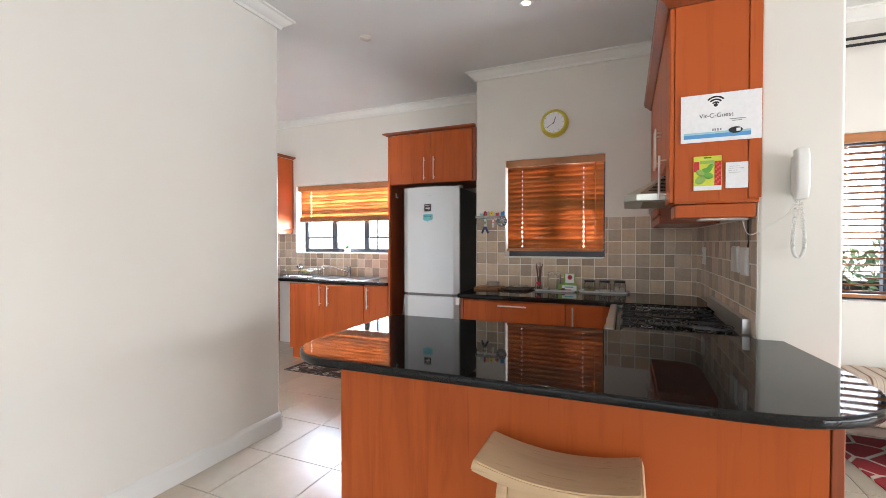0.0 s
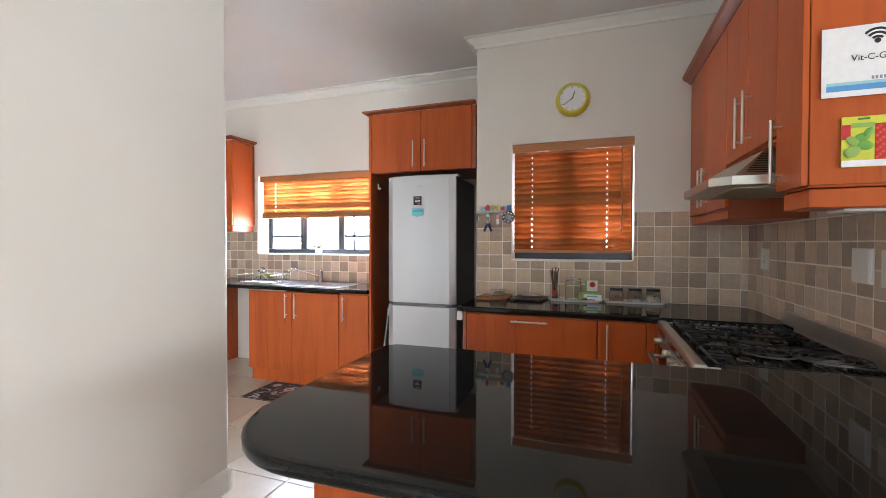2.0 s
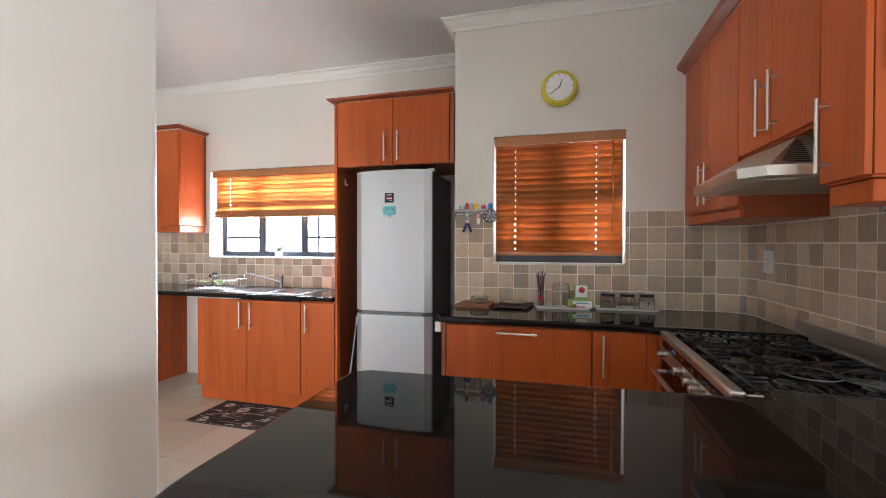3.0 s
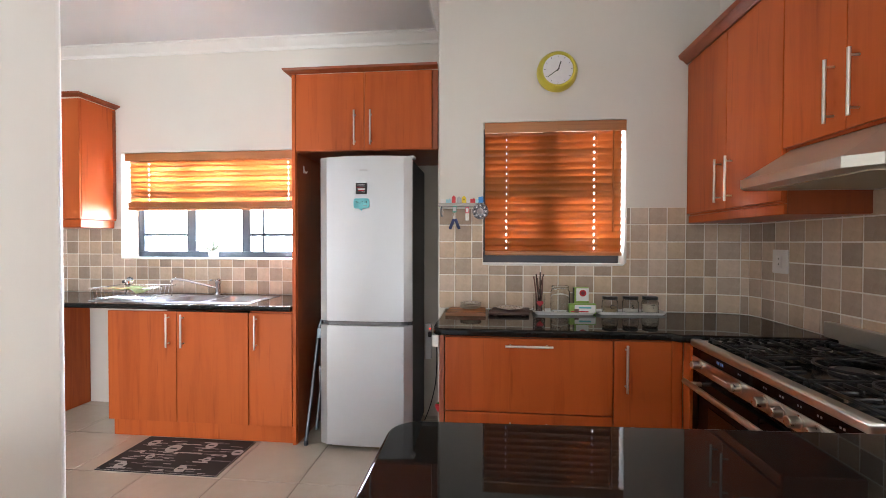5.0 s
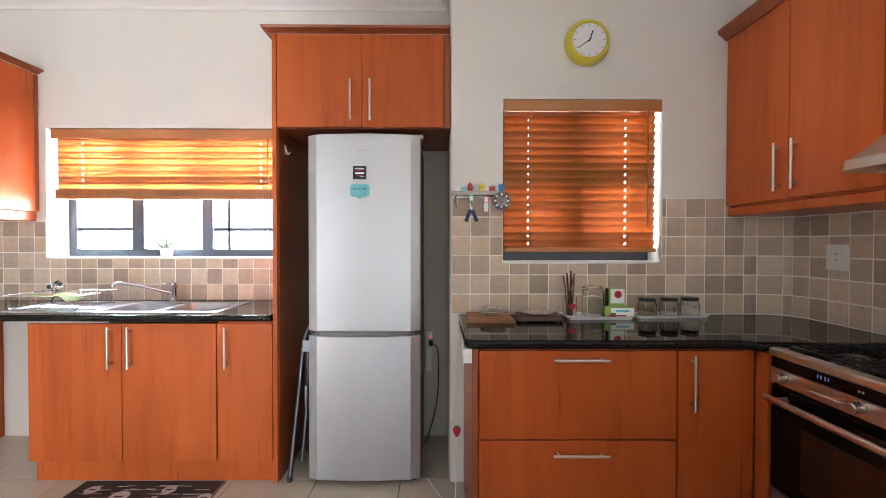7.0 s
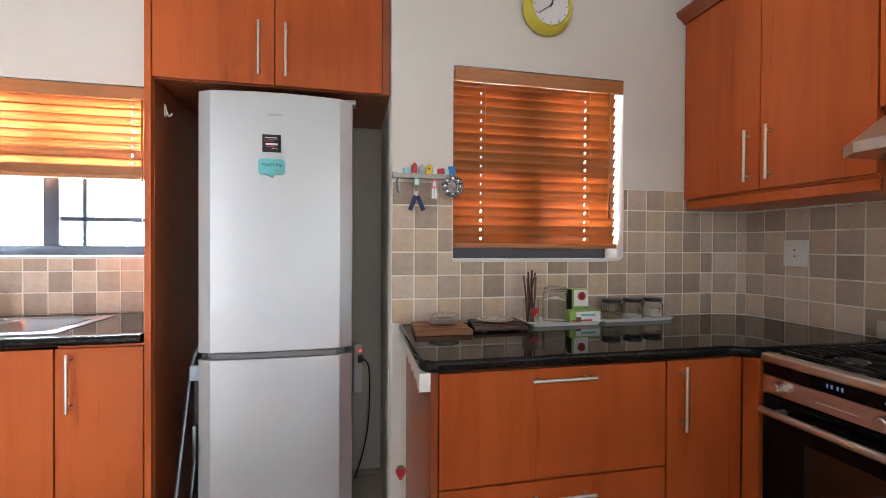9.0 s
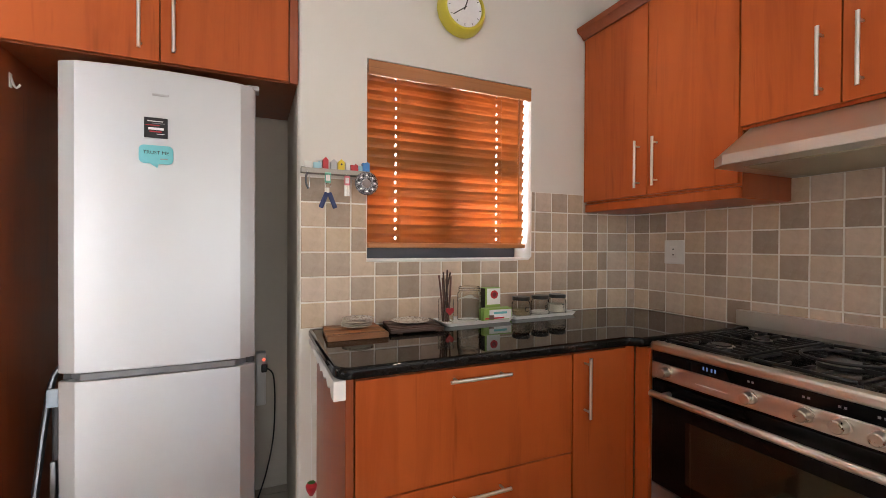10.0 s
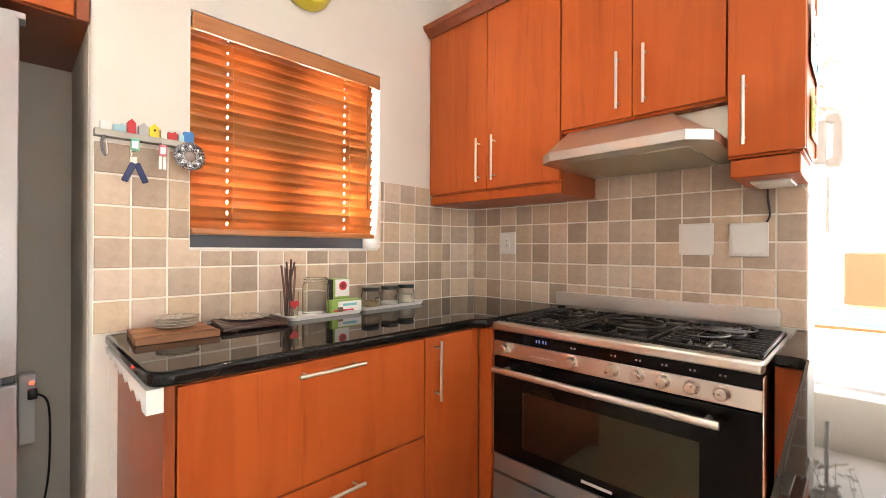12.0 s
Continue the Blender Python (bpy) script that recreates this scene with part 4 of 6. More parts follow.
kb = thing("bottle_opener", (-1.267, YW - 0.058, 1.568), "small curved steel opener hanging from the rack", "opener")
part("loop", tube([(-1.267, YW - 0.058, 1.566), (-1.273, YW - 0.058, 1.545), (-1.271, YW - 0.058, 1.518), (-1.263, YW - 0.058, 1.500)], 0.0042, 8), TUBE, kb)
part("tip", tube([(-1.262, YW - 0.058, 1.55), (-1.259, YW - 0.058, 1.52), (-1.261, YW - 0.058, 1.505)], 0.0022, 6), CHROME, kb)
ch = thing("round_charm", (-1.028, YW - 0.062, 1.535), "round silver openwork ornament hanging from the rack", "ornament")
CHARM = metal("engraved_silver", (0.30, 0.30, 0.32), 0.35, (160, 160, 160))
put(CHARM, ramp(CHARM, noise_of(CHARM, (190, 190, 190), 2, twist=2.0), [(0.46, (0.03, 0.03, 0.034)), (0.54, (0.26, 0.26, 0.28)), (0.66, (0.46, 0.46, 0.48))]))
b = spin_y(lathe([(0.020, 0), (0.045, 0), (0.050, 0.003), (0.045, 0.006), (0.020, 0.006), (0.018, 0.003), (0.020, 0)], n=28), (-1.028, YW - 0.060, 1.535))
part("disc", b, CHARM, ch)
part("centre", spin_y(lathe([(0, 0.008), (0.012, 0.007), (0.0175, 0.003)], n=20), (-1.028, YW - 0.060, 1.535)), flat("dark_medal", (0.28, 0.25, 0.25), 0.4), ch)
for k in range(16):
    a = math.tau * k / 16
    part("stud", spin_y(lathe([(0, 0.003), (0.004, 0.002), (0.005, 0)], n=8), (-1.028 + 0.034 * math.cos(a), YW - 0.0665, 1.535 + 0.034 * math.sin(a))), DARK_PLASTIC if k % 2 else CHROME, ch)

# ---- on the worktop under the window ----
cb = thing("cutting_board", (-1.105, 3.875, CT), "rectangular brown wooden cutting board with grooves", "cutting board")
STRIPS = [wood("board_strip", (0.36 * v, 0.15 * v, 0.055 * v), (0.25 * v, 0.09 * v, 0.034 * v), (2, 40, 40), 0.45) for v in (0.72, 0.95, 1.25)]
for k in range(7):
    y0, y1 = 3.772 + 0.0305 * k, 3.772 + 0.0305 * (k + 1) - 0.0008
    part("strip", box(-1.222 + 0.0022 * k, -0.994, y0, y1, CT, CT + 0.021, 0.002, 1), STRIPS[(k * 2) % 3], cb)
for k in range(3):
    part("groove", box(-1.200, -1.012, 3.7815 + k * 0.009, 3.7830 + k * 0.009, CT + 0.0208, CT + 0.0214), DARK_BOARD, cb)
PLATE = [(0, 0.004), (0.035, 0.004), (0.060, 0.010), (0.0625, 0.012), (0.060, 0.0128), (0.034, 0.0065), (0, 0.0065)]
GLAZE = material("patterned_plate_glaze", (0.7, 0.66, 0.6), 0.15)
put(GLAZE, ramp(GLAZE, noise_of(GLAZE, (55, 55, 55), 2, twist=3.0), [(0.44, (0.72, 0.68, 0.61)), (0.52, (0.72, 0.68, 0.61)), (0.56, (0.13, 0.05, 0.05)), (0.64, (0.5, 0.42, 0.36))]))
first = None
for k in range(4):
    at = (-1.088 + 0.002 * k, 3.905 + 0.0015 * (k % 2), CT + 0.0205 + 0.0088 * k)
    if first is None:
        first = solo("saucer", lathe(PLATE, at, 36), CREAM, "small cream saucer with a brown pattern, stacked", "saucer", "stacked saucers", at=at)
        last = first
    elif k < 3:
        last = copy_thing(first, Matrix.Translation(at))
    else:
        last = solo("saucer", lathe(PLATE, at, 36), GLAZE, "small saucer with a brown floral pattern on top of the stack", "saucer", "stacked saucers", at=at)
db = thing("slatted_trivet", (-0.86, 3.9, CT), "dark wooden slatted trivet", "trivet")
for k in range(7):
    y = 3.795 + k * 0.033
    part("slat", box(-0.978 + 0.005 * k, -0.752 + 0.004 * k, y, y + 0.024, CT + 0.006, CT + 0.019, 0.002), DARK_BOARD, db)
for x in (-0.94, -0.78):
    part("runner", box(x - 0.01, x + 0.01, 3.795, 4.015, CT, CT + 0.006), DARK_BOARD, db)
solo("plate", lathe([(r * 1.30, z * 1.3) for r, z in PLATE], (-0.850, 3.935, CT + 0.0155), 40), GLAZE, "side plate with a brown and white floral pattern", "plate", at=(-0.850, 3.935, CT + 0.0155))


def tray(x0, x1, y0, y1):
    t = thing("tray", ((x0 + x1) / 2, (y0 + y1) / 2, CT), "shallow white rectangular serving tray", "tray", "white trays")
    out = rounded([(x0, y0, 0.02), (x1, y0 + 0.012, 0.02), (x1, y1 + 0.006, 0.02), (x0, y1, 0.02)], 5)
    mid = (x0 + x1) / 2, (y0 + y1) / 2
    b = bm_new()
    rings = []
    for s, z in ((0.93, 0.0), (1.0, 0.015), (1.012, 0.015), (0.985, 0.013), (0.925, 0.004)):
        rings.append([b.verts.new((mid[0] + (x - mid[0]) * s, mid[1] + (y - mid[1]) * s, CT + z + 0.0005)) for x, y in out])
    n = len(out)
    for u, v in zip(rings, rings[1:]):
        for k in range(n):
            b.faces.new((u[k], u[(k + 1) % n], v[(k + 1) % n], v[k]))
    b.faces.new(rings[0])
    b.faces.new(rings[-1][::-1])
    bmesh.ops.recalc_face_normals(b, faces=b.faces)
    part("dish", b, flat("white_melamine", (0.78, 0.77, 0.75), 0.25), t)
    return t


tray(-0.715, -0.365, 3.862, 4.018)
tray(-0.350, 0.045, 3.905, 4.030)
TZ = CT + 0.005


def jar_profile(r, h, neck, t=0.0025):
    return [(0, 0), (r * 0.94, 0), (r, 0.006), (r, h * 0.72), (r * 0.985, h * 0.80), (neck, h * 0.88), (neck, h), (neck - t, h), (neck - t, h * 0.87), (r - t, h * 0.78), (r - t, 0.008), (r * 0.9, t * 1.6), (0, t * 1.6)]


sj = thing("straw_jar", (-0.677, 3.948, TZ), "tall clear glass holding dark twisted sticks", "jar")
part("glass", lathe([(0, 0), (0.031, 0), (0.034, 0.006), (0.036, 0.105), (0.034, 0.105), (0.032, 0.008), (0, 0.005)], (-0.677, 3.948, TZ), 28), GLASS, sj).visible_shadow = False
for k, (bx, by, tx, ty, h, r) in enumerate(((-0.012, 0.008, -0.036, 0.010, 0.235, 0.0052), (0.010, -0.012, -0.022, -0.014, 0.252, 0.0046), (-0.004, 0.014, -0.008, 0.020, 0.222, 0.0058), (0.016, 0.004, 0.010, 0.0, 0.262, 0.0048), (0.002, -0.016, 0.026, -0.010, 0.230, 0.0055), (-0.016, -0.006, 0.036, 0.012, 0.248, 0.0045), (0.0, 0.0, 0.016, 0.022, 0.215, 0.0050))):
    p, q = Vector((-0.677 + bx, 3.948 + by, TZ + 0.008)), Vector((-0.679 + tx * 0.8, 3.948 + ty, TZ + h * 0.9))
    mid = p.lerp(q, 0.55) + Vector((0.004 * (-1) ** k, 0.003, 0))
    part("stick", tube([p, mid, q], r * 0.85, 7, steps=4), (BROWN, DARK_BOARD)[k % 2], sj)
b = bm_new()
pts = []
for k in range(24):
    a = math.tau * k / 24
    pts.append(b.verts.new((-0.676 + 0.00125 * 16 * math.sin(a) ** 3, 3.9105, TZ + 0.056 + 0.00125 * (13 * math.cos(a) - 5 * math.cos(2 * a) - 2 * math.cos(3 * a) - math.cos(4 * a)))))
f = b.faces.new(pts)
ex = bmesh.ops.extrude_face_region(b, geom=[f])
bmesh.ops.translate(b, vec=(0, -0.004, 0), verts=[v for v in ex["geom"] if isinstance(v, bmesh.types.BMVert)])
bmesh.ops.recalc_face_normals(b, faces=b.faces)
part("heart", b, RED, sj, "red heart tag on the glass")
bj = thing("glass_jar", (-0.551, 3.965, TZ), "large empty clear glass jar with a screw rim", "jar")
part("jar", lathe(jar_profile(0.056, 0.155, 0.047, 0.003), (-0.551, 3.965, TZ), 36), GLASS, bj).visible_shadow = False
part("rim", lathe([(0.0475, 0.133), (0.051, 0.135), (0.051, 0.142), (0.0485, 0.144), (0.051, 0.147), (0.051, 0.153), (0.0475, 0.155)], (-0.551, 3.965, TZ), 36), GLASS, bj).visible_shadow = False
tb = thing("tea_box", (-0.425, 3.985, TZ), "upright green and white tea carton", "box")
part("carton", box(-0.468, -0.385, 3.962, 4.006, TZ, TZ + 0.145, 0.001, 1), GREEN, tb)
part("white_front", box(-0.458, -0.386, 3.9605, 3.9616, TZ + 0.066, TZ + 0.142), PAPER, tb)
part("badge", spin_y(lathe([(0, 0.001), (0.020, 0.001), (0.020, 0)], n=20), (-0.420, 3.9600, TZ + 0.113)), RED, tb)
part("badge_centre", spin_y(lathe([(0, 0.001), (0.011, 0.001), (0.011, 0)], n=16), (-0.420, 3.9588, TZ + 0.113)), flat("dark_red_print", (0.2, 0.02, 0.03), 0.5), tb)
part("dark_side", box(-0.4695, -0.4682, 3.963, 4.005, TZ + 0.03, TZ + 0.142), INK, tb)
tb = thing("wrap_box", (-0.425, 3.925, TZ), "long green and white carton lying on the tray", "box")
part("carton", box(-0.508, -0.356, 3.905, 3.950, TZ, TZ + 0.056, 0.001, 1), GREEN, tb)
part("label", box(-0.478, -0.360, 3.9036, 3.9046, TZ + 0.006, TZ + 0.050), PAPER, tb)
part("stripe", box(-0.500, -0.40, 3.9028, 3.9034, TZ + 0.008, TZ + 0.015), RED, tb)
part("print", box(-0.455, -0.385, 3.9028, 3.9034, TZ + 0.030, TZ + 0.040), AQUA, tb)
part("picture", box(-0.480, -0.455, 3.9020, 3.9027, TZ + 0.006, TZ + 0.026), BROWN, tb)
for k, (x, y, fill, fm) in enumerate(((-0.262, 3.968, 0.030, flat("coffee_powder", (0.35, 0.27, 0.16), 0.9)), (-0.143, 3.975, 0.018, flat("white_sugar", (0.75, 0.73, 0.68), 0.9)), (-0.028, 3.985, 0.045, flat("pale_creamer", (0.68, 0.62, 0.52), 0.9)))):
    j = thing("storage_jar", (x, y, TZ), "clear glass jar with a black lid, %s" % ("of brown powder", "nearly empty", "of pale powder")[k], "jar", "black-lidded jars")
    part("jar", lathe(jar_profile(0.046, 0.082, 0.040), (x, y, TZ), 32), GLASS, j).visible_shadow = False
    part("lid", lathe([(0, 0.096), (0.041, 0.096), (0.0435, 0.094), (0.0435, 0.080), (0.0405, 0.079)], (x, y, TZ), 32), BLACK, j, "black metal lid")
    part("contents", lathe([(0, 0.0055), (0.042, 0.009), (0.0425, fill), (0.02, fill + 0.004), (0, fill)], (x, y, TZ), 24), fm, j)
    part("letter", text_mesh("CST"[k], 0.034, Matrix.Translation((x, y - 0.0475, TZ + 0.038)) @ Matrix.Rotation(radians(90), 4, "X")), INK, j)

# ---- switches and sockets ----
def plate(name, y0, y1, z0, z1, label, raised):
    p = thing(name, (XR - 0.008, (y0 + y1) / 2, (z0 + z1) / 2), label, "switch" if "switch" in name else "socket")
    part("plate", box(XR - 0.019, XR - 0.0075, y0, y1, z0, z1, 0.004), PLASTIC, p)
    for a, c, lo, hi in raised:
        part("rocker", box(XR - 0.0225, XR - 0.0185, a, c, lo, hi, 0.0015), PLASTIC, p)
    return p


so = plate("wall_socket", 3.690, 3.800, 1.185, 1.308, "square white plastic wall socket", [(3.725, 3.765, 1.215, 1.275)])
for dz in (0.016, -0.012):
    part("hole", spin_x(lathe([(0, 0.0006), (0.004, 0.0006), (0.004, 0)], n=12), (XR - 0.0228, 3.745, 1.245 + dz)), INK, so)
plate("wall_switch_plate", 2.722, 2.850, 1.191, 1.322, "square white blank switch plate", [(2.732, 2.840, 1.200, 1.313)])
sw = plate("wall_switch", 2.543, 2.670, 1.187, 1.318, "white framed isolator switch with a cable", [(2.556, 2.657, 1.200, 1.305)])
part("cable", tube([(XR - 0.012, 2.552, 1.315), (XR - 0.012, 2.540, 1.345), (XR - 0.013, 2.545, 1.40), (XR - 0.013, 2.548, 1.46)], 0.0035, 8), INK, sw, "thin black cable going up")

# ---- notices on the cabinet's end ----
EP = 2.408
sg = thing("notice", (0.395, EP, 1.89), "white printed internet access notice taped to the cabinet", "notice")
b = box(0.244, 0.546, EP - 0.0042, EP - 0.0034, 1.786, 1.996)
part("sheet", b, PAPER, sg)
PY = EP - 0.0052
up = Matrix.Rotation(radians(90), 4, "X")
for r in (0.016, 0.028, 0.040):
    part("signal_arc", arc(0.378, 1.941, r, 42, 138, 0.007, PY), INK, sg)
part("signal_dot", arc(0.378, 1.945, 0.004, 0, 360, 0.008, PY), INK, sg)
part("lettering", text_mesh("Vit-C-Guest", 0.026, Matrix.Translation((0.380, PY, 1.899)) @ up), INK, sg)
for x0, x1, z in ((0.43, 0.49, 1.878), (0.44, 0.475, 1.870)):
    part("small_print", box(x0, x1, PY - 0.0004, PY, z - 0.0016, z + 0.0016), GREY_INK, sg)
part("blue_band", box(0.256, 0.508, PY - 0.0004, PY, 1.803, 1.828), BLUE_INK, sg)
part("light_band", box(0.256, 0.508, PY - 0.0009, PY - 0.0005, 1.820, 1.829), SKYBLUE, sg)
mark = lathe([(0, 0.0006), (1.0, 0.0006), (1.0, 0)], n=24)
bmesh.ops.scale(mark, vec=(0.026, 0.014, 1), verts=mark.verts)
part("dark_mark", spin_y(mark, (0.452, PY - 0.0012, 1.829)), INK, sg)
part("white_mark", box(0.455, 0.470, PY - 0.0024, PY - 0.0019, 1.823, 1.836), PAPER, sg)
for x in (0.365, 0.374, 0.384, 0.394):
    part("small_print", box(x, x + 0.006, PY - 0.0004, PY, 1.832, 1.842), GREY_INK, sg)
pk = thing("seed_packet", (0.35, EP, 1.645), "colourful green and red herb packet stuck to the cabinet", "packet")
part("sleeve", box(0.296, 0.403, EP - 0.0035, EP - 0.0005, 1.572, 1.724, 0.0008, 1), flat("yellow_green_print", (0.62, 0.66, 0.05), 0.35), pk)
part("white_foot", box(0.297, 0.402, EP - 0.0043, EP - 0.0037, 1.573, 1.592), PAPER, pk)
part("red_side", box(0.376, 0.402, EP - 0.0043, EP - 0.0037, 1.593, 1.700), RED, pk)
part("red_corner", box(0.297, 0.318, EP - 0.0043, EP - 0.0037, 1.655, 1.700), RED, pk)
part("title", box(0.320, 0.375, EP - 0.0043, EP - 0.0037, 1.690, 1.704), GREEN, pk)
part("title_mark", box(0.335, 0.364, EP - 0.0043, EP - 0.0037, 1.713, 1.719), DEEP_GREEN, pk)
for k, (x, z, rx, rz, t) in enumerate(((0.345, 1.66, 0.022, 0.013, 20), (0.324, 1.650, 0.020, 0.013, -30), (0.352, 1.636, 0.020, 0.014, -10), (0.322, 1.618, 0.022, 0.017, 35), (0.36, 1.675, 0.016, 0.010, 50))):
    lf = lathe([(0, 0.004), (0.6, 0.003), (0.95, 0.001), (1.0, 0)], n=16)
    bmesh.ops.scale(lf, vec=(rx, rz, 0.5), verts=lf.verts)
    bmesh.ops.rotate(lf, cent=(0, 0, 0), matrix=Matrix.Rotation(radians(t), 3, "Z"), verts=lf.verts)
    part("leaf_print", spin_y(lf, (x, EP - 0.0045 - 0.0004 * k, z)), GREEN if k % 2 else flat("leaf_print_green", (0.14, 0.40, 0.05), 0.4), pk)
for k in range(14):
    part("berry_print", spin_y(lathe([(0, 0.0012), (0.0035, 0.001), (0.0045, 0)], n=10), (0.381 + 0.008 * (k % 3) * 0.9, EP - 0.0045, 1.600 + 0.0071 * k)), flat("tomato_print", (0.72, 0.10, 0.04), 0.4), pk)
nt = thing("note_card", (0.459, EP, 1.634), "small white handwritten card stuck to the cabinet", "card")
part("card", box(0.418, 0.500, EP - 0.0045, EP - 0.0008, 1.578, 1.690, 0.0006, 1), PAPER, nt)
for k in range(4):
    part("small_print", box(0.428, 0.428 + (0.04, 0.055, 0.03, 0.045)[k], EP - 0.0052, EP - 0.0047, 1.672 - 0.009 * k, 1.6732 - 0.009 * k), GREY_INK, nt)

# ---- intercom ----
ic = thing("intercom_handset", (0.71, 2.43, 1.53), "white plastic wall intercom handset with a coiled cord", "intercom")
part("base", box(0.687, 0.727, 2.388, 2.429, 1.548, 1.714, 0.012, 3), PLASTIC, ic)
hs = bm_new()
outer, inner = [], []
for k in range(15):
    u = 2 * k / 14 - 1
    z = 1.632 + 0.102 * u
    outer.append((2.337 + 0.016 * u ** 4, z))
    inner.append((2.372 + (0.020 if abs(u) > 0.62 else 0.0), z))
f = hs.faces.new([hs.verts.new((0.684, y, z)) for y, z in outer + inner[::-1]])
ex = bmesh.ops.extrude_face_region(hs, geom=[f])
bmesh.ops.translate(hs, vec=(0.046, 0, 0), verts=[v for v in ex["geom"] if isinstance(v, bmesh.types.BMVert)])
bmesh.ops.recalc_face_normals(hs, faces=hs.faces)
bmesh.ops.bevel(hs, geom=[e for e in hs.edges if abs(e.verts[0].co.x - e.verts[1].co.x) < 1e-6], offset=0.009, segments=3, profile=0.5, affect="EDGES")
part("handset", hs, PLASTIC, ic)
part("marking", box(0.697, 0.720, 2.3388, 2.3396, 1.660, 1.664), GREY_INK, ic)
ic.location += Vector((-0.036, 0, -0.012))
coil = []
for k in range(720):
    u = k / 719
    a = u * 72 * math.tau
    z = 1.535 - 0.245 * math.sin(math.pi * u) ** 0.8
    x = 0.706 - (0.006 + 0.030 * math.sin(math.pi * u)) * math.cos(math.pi * u)
    coil.append((x + 0.0055 * math.cos(a), 2.385 + 0.0055 * math.sin(a), z))
part("coiled_cord", tube(coil, 0.0026, 5, steps=1), PLASTIC, ic, "white coiled cord")
part("wire", tube([(0.700, 2.40, 1.535), (0.680, 2.418, 1.475), (0.62, 2.424, 1.43), (0.560, 2.425, 1.388), (0.538, 2.424, 1.395), (0.527, 2.43, 1.43), (0.525, 2.445, 1.458)], 0.0018, 6), PLASTIC, ic)

# ---- hob ----
HZ = 0.8995


def burner(x, y, r):
    bu = part("burner", lathe([(0, 0.016), (r * 0.72, 0.016), (r * 0.78, 0.012), (r * 0.78, 0.008), (r, 0.007), (r * 1.04, 0.0), (0, 0)], (x, y, HZ), 28), IRON, st, "black burner cap")
    part("burner_ring", lathe([(r * 0.80, 0.0082), (r * 0.98, 0.0082), (r * 1.00, 0.0105), (r * 0.80, 0.0115)], (x, y, HZ), 28), STEEL, bu)
    return bu


for x, y, r in ((0.37, 3.235, 0.035), (0.12, 3.235, 0.045), (0.24, 2.925, 0.065), (0.37, 2.625, 0.045), (0.12, 2.625, 0.028)):
    burner(x, y, r)
zz = HZ + 0.021
for y0, y1 in ((3.085, 3.368), (2.785, 3.068), (2.485, 2.768)):
    gr = bm_new()
    ym = (y0 + y1) / 2
    centres = (0.245,) if y0 == 2.785 else (0.12, 0.37)
    for y in (y0 + 0.005, y1 - 0.005):
        box(0.0, 0.485, y - 0.005, y + 0.005, zz - 0.011, zz, 0.002, 1, gr)
    for x in (0.0, 0.485) + ((0.245,) if len(centres) == 2 else ()):
        box(x - 0.005, x + 0.005, y0 + 0.011, y1 - 0.011, zz - 0.011, zz - 0.0005, 0.002, 1, gr)
    # fingers that reach from the frame towards each burner
    for c in centres:
        for side in (-1, 1):
            for k, reach in ((-2, 0.050), (-1, 0.070), (0, 0.085), (1, 0.070), (2, 0.050)):
                x = c + k * 0.040
                edge = ym + side * (y1 - y0 - 0.022) / 2
                box(x - 0.0035, x + 0.0035, min(edge, edge - side * reach), max(edge, edge - side * reach), zz - 0.010, zz + 0.001, 0.001, 1, gr)
    for edge, side in ((0.0, 1), (0.485, -1)):
        for k in (-1, 0, 1):
            y = ym + k * 0.052
            reach = 0.062 if k else 0.080
            box(min(edge, edge + side * reach) + 0.004, max(edge, edge + side * reach) - 0.004, y - 0.0035, y + 0.0035, zz - 0.010, zz + 0.0012, 0.001, 1, gr)
    for x in (0.0, 0.485):
        for y in (y0 + 0.006, y1 - 0.006):
            box(x - 0.006, x + 0.006, y - 0.006, y + 0.006, HZ - 0.0005, zz - 0.010, bm=gr)
    part("pan_support", gr, IRON, st, "cast iron pan support with fingers")
part("wok_ring", tube([(0.24 + 0.105 * math.cos(a * math.tau / 32), 2.925 + 0.105 * math.sin(a * math.tau / 32), HZ + 0.027) for a in range(33)], 0.005, 8, steps=1), IRON, st)
tr = thing("wire_trivet", (0.40, 2.66, HZ + 0.021), "round coiled wire heat diffuser on the hob", "trivet")
for r in (0.035, 0.062, 0.090, 0.112):
    part("wire_ring", tube([(0.392 + r * math.cos(a * math.tau / 32), 2.668 + r * math.sin(a * math.tau / 32), HZ + 0.0265) for a in range(33)], 0.0026, 6, steps=1), TUBE, tr)
for k in range(3):
    a = k * math.pi / 3
    part("spoke", rod((0.392 + 0.112 * math.cos(a), 2.668 + 0.112 * math.sin(a), HZ + 0.0238), (0.392 - 0.112 * math.cos(a), 2.668 - 0.112 * math.sin(a), HZ + 0.0238), 0.002, 6), TUBE, tr)
tr = thing("wire_trivet", (0.22, 2.66, HZ + 0.021), "single wire ring trivet on the hob", "trivet")
part("wire_ring", tube([(0.215 + 0.085 * math.cos(a * math.tau / 32), 2.69 + 0.085 * math.sin(a * math.tau / 32), HZ + 0.0265) for a in range(33)], 0.003, 6, steps=1), TUBE, tr)
for k in range(2):
    a = k * math.pi / 2
    part("spoke", rod((0.215 + 0.085 * math.cos(a), 2.69 + 0.085 * math.sin(a), HZ + 0.0238), (0.215 - 0.085 * math.cos(a), 2.69 - 0.085 * math.sin(a), HZ + 0.0238), 0.002, 6), TUBE, tr)
digit = material("display_digits", (0.1, 0.2, 0.5), 0.4)
digit.node_tree.nodes["Principled BSDF"].inputs["Emission Color"].default_value = (0.35, 0.5, 1, 1)
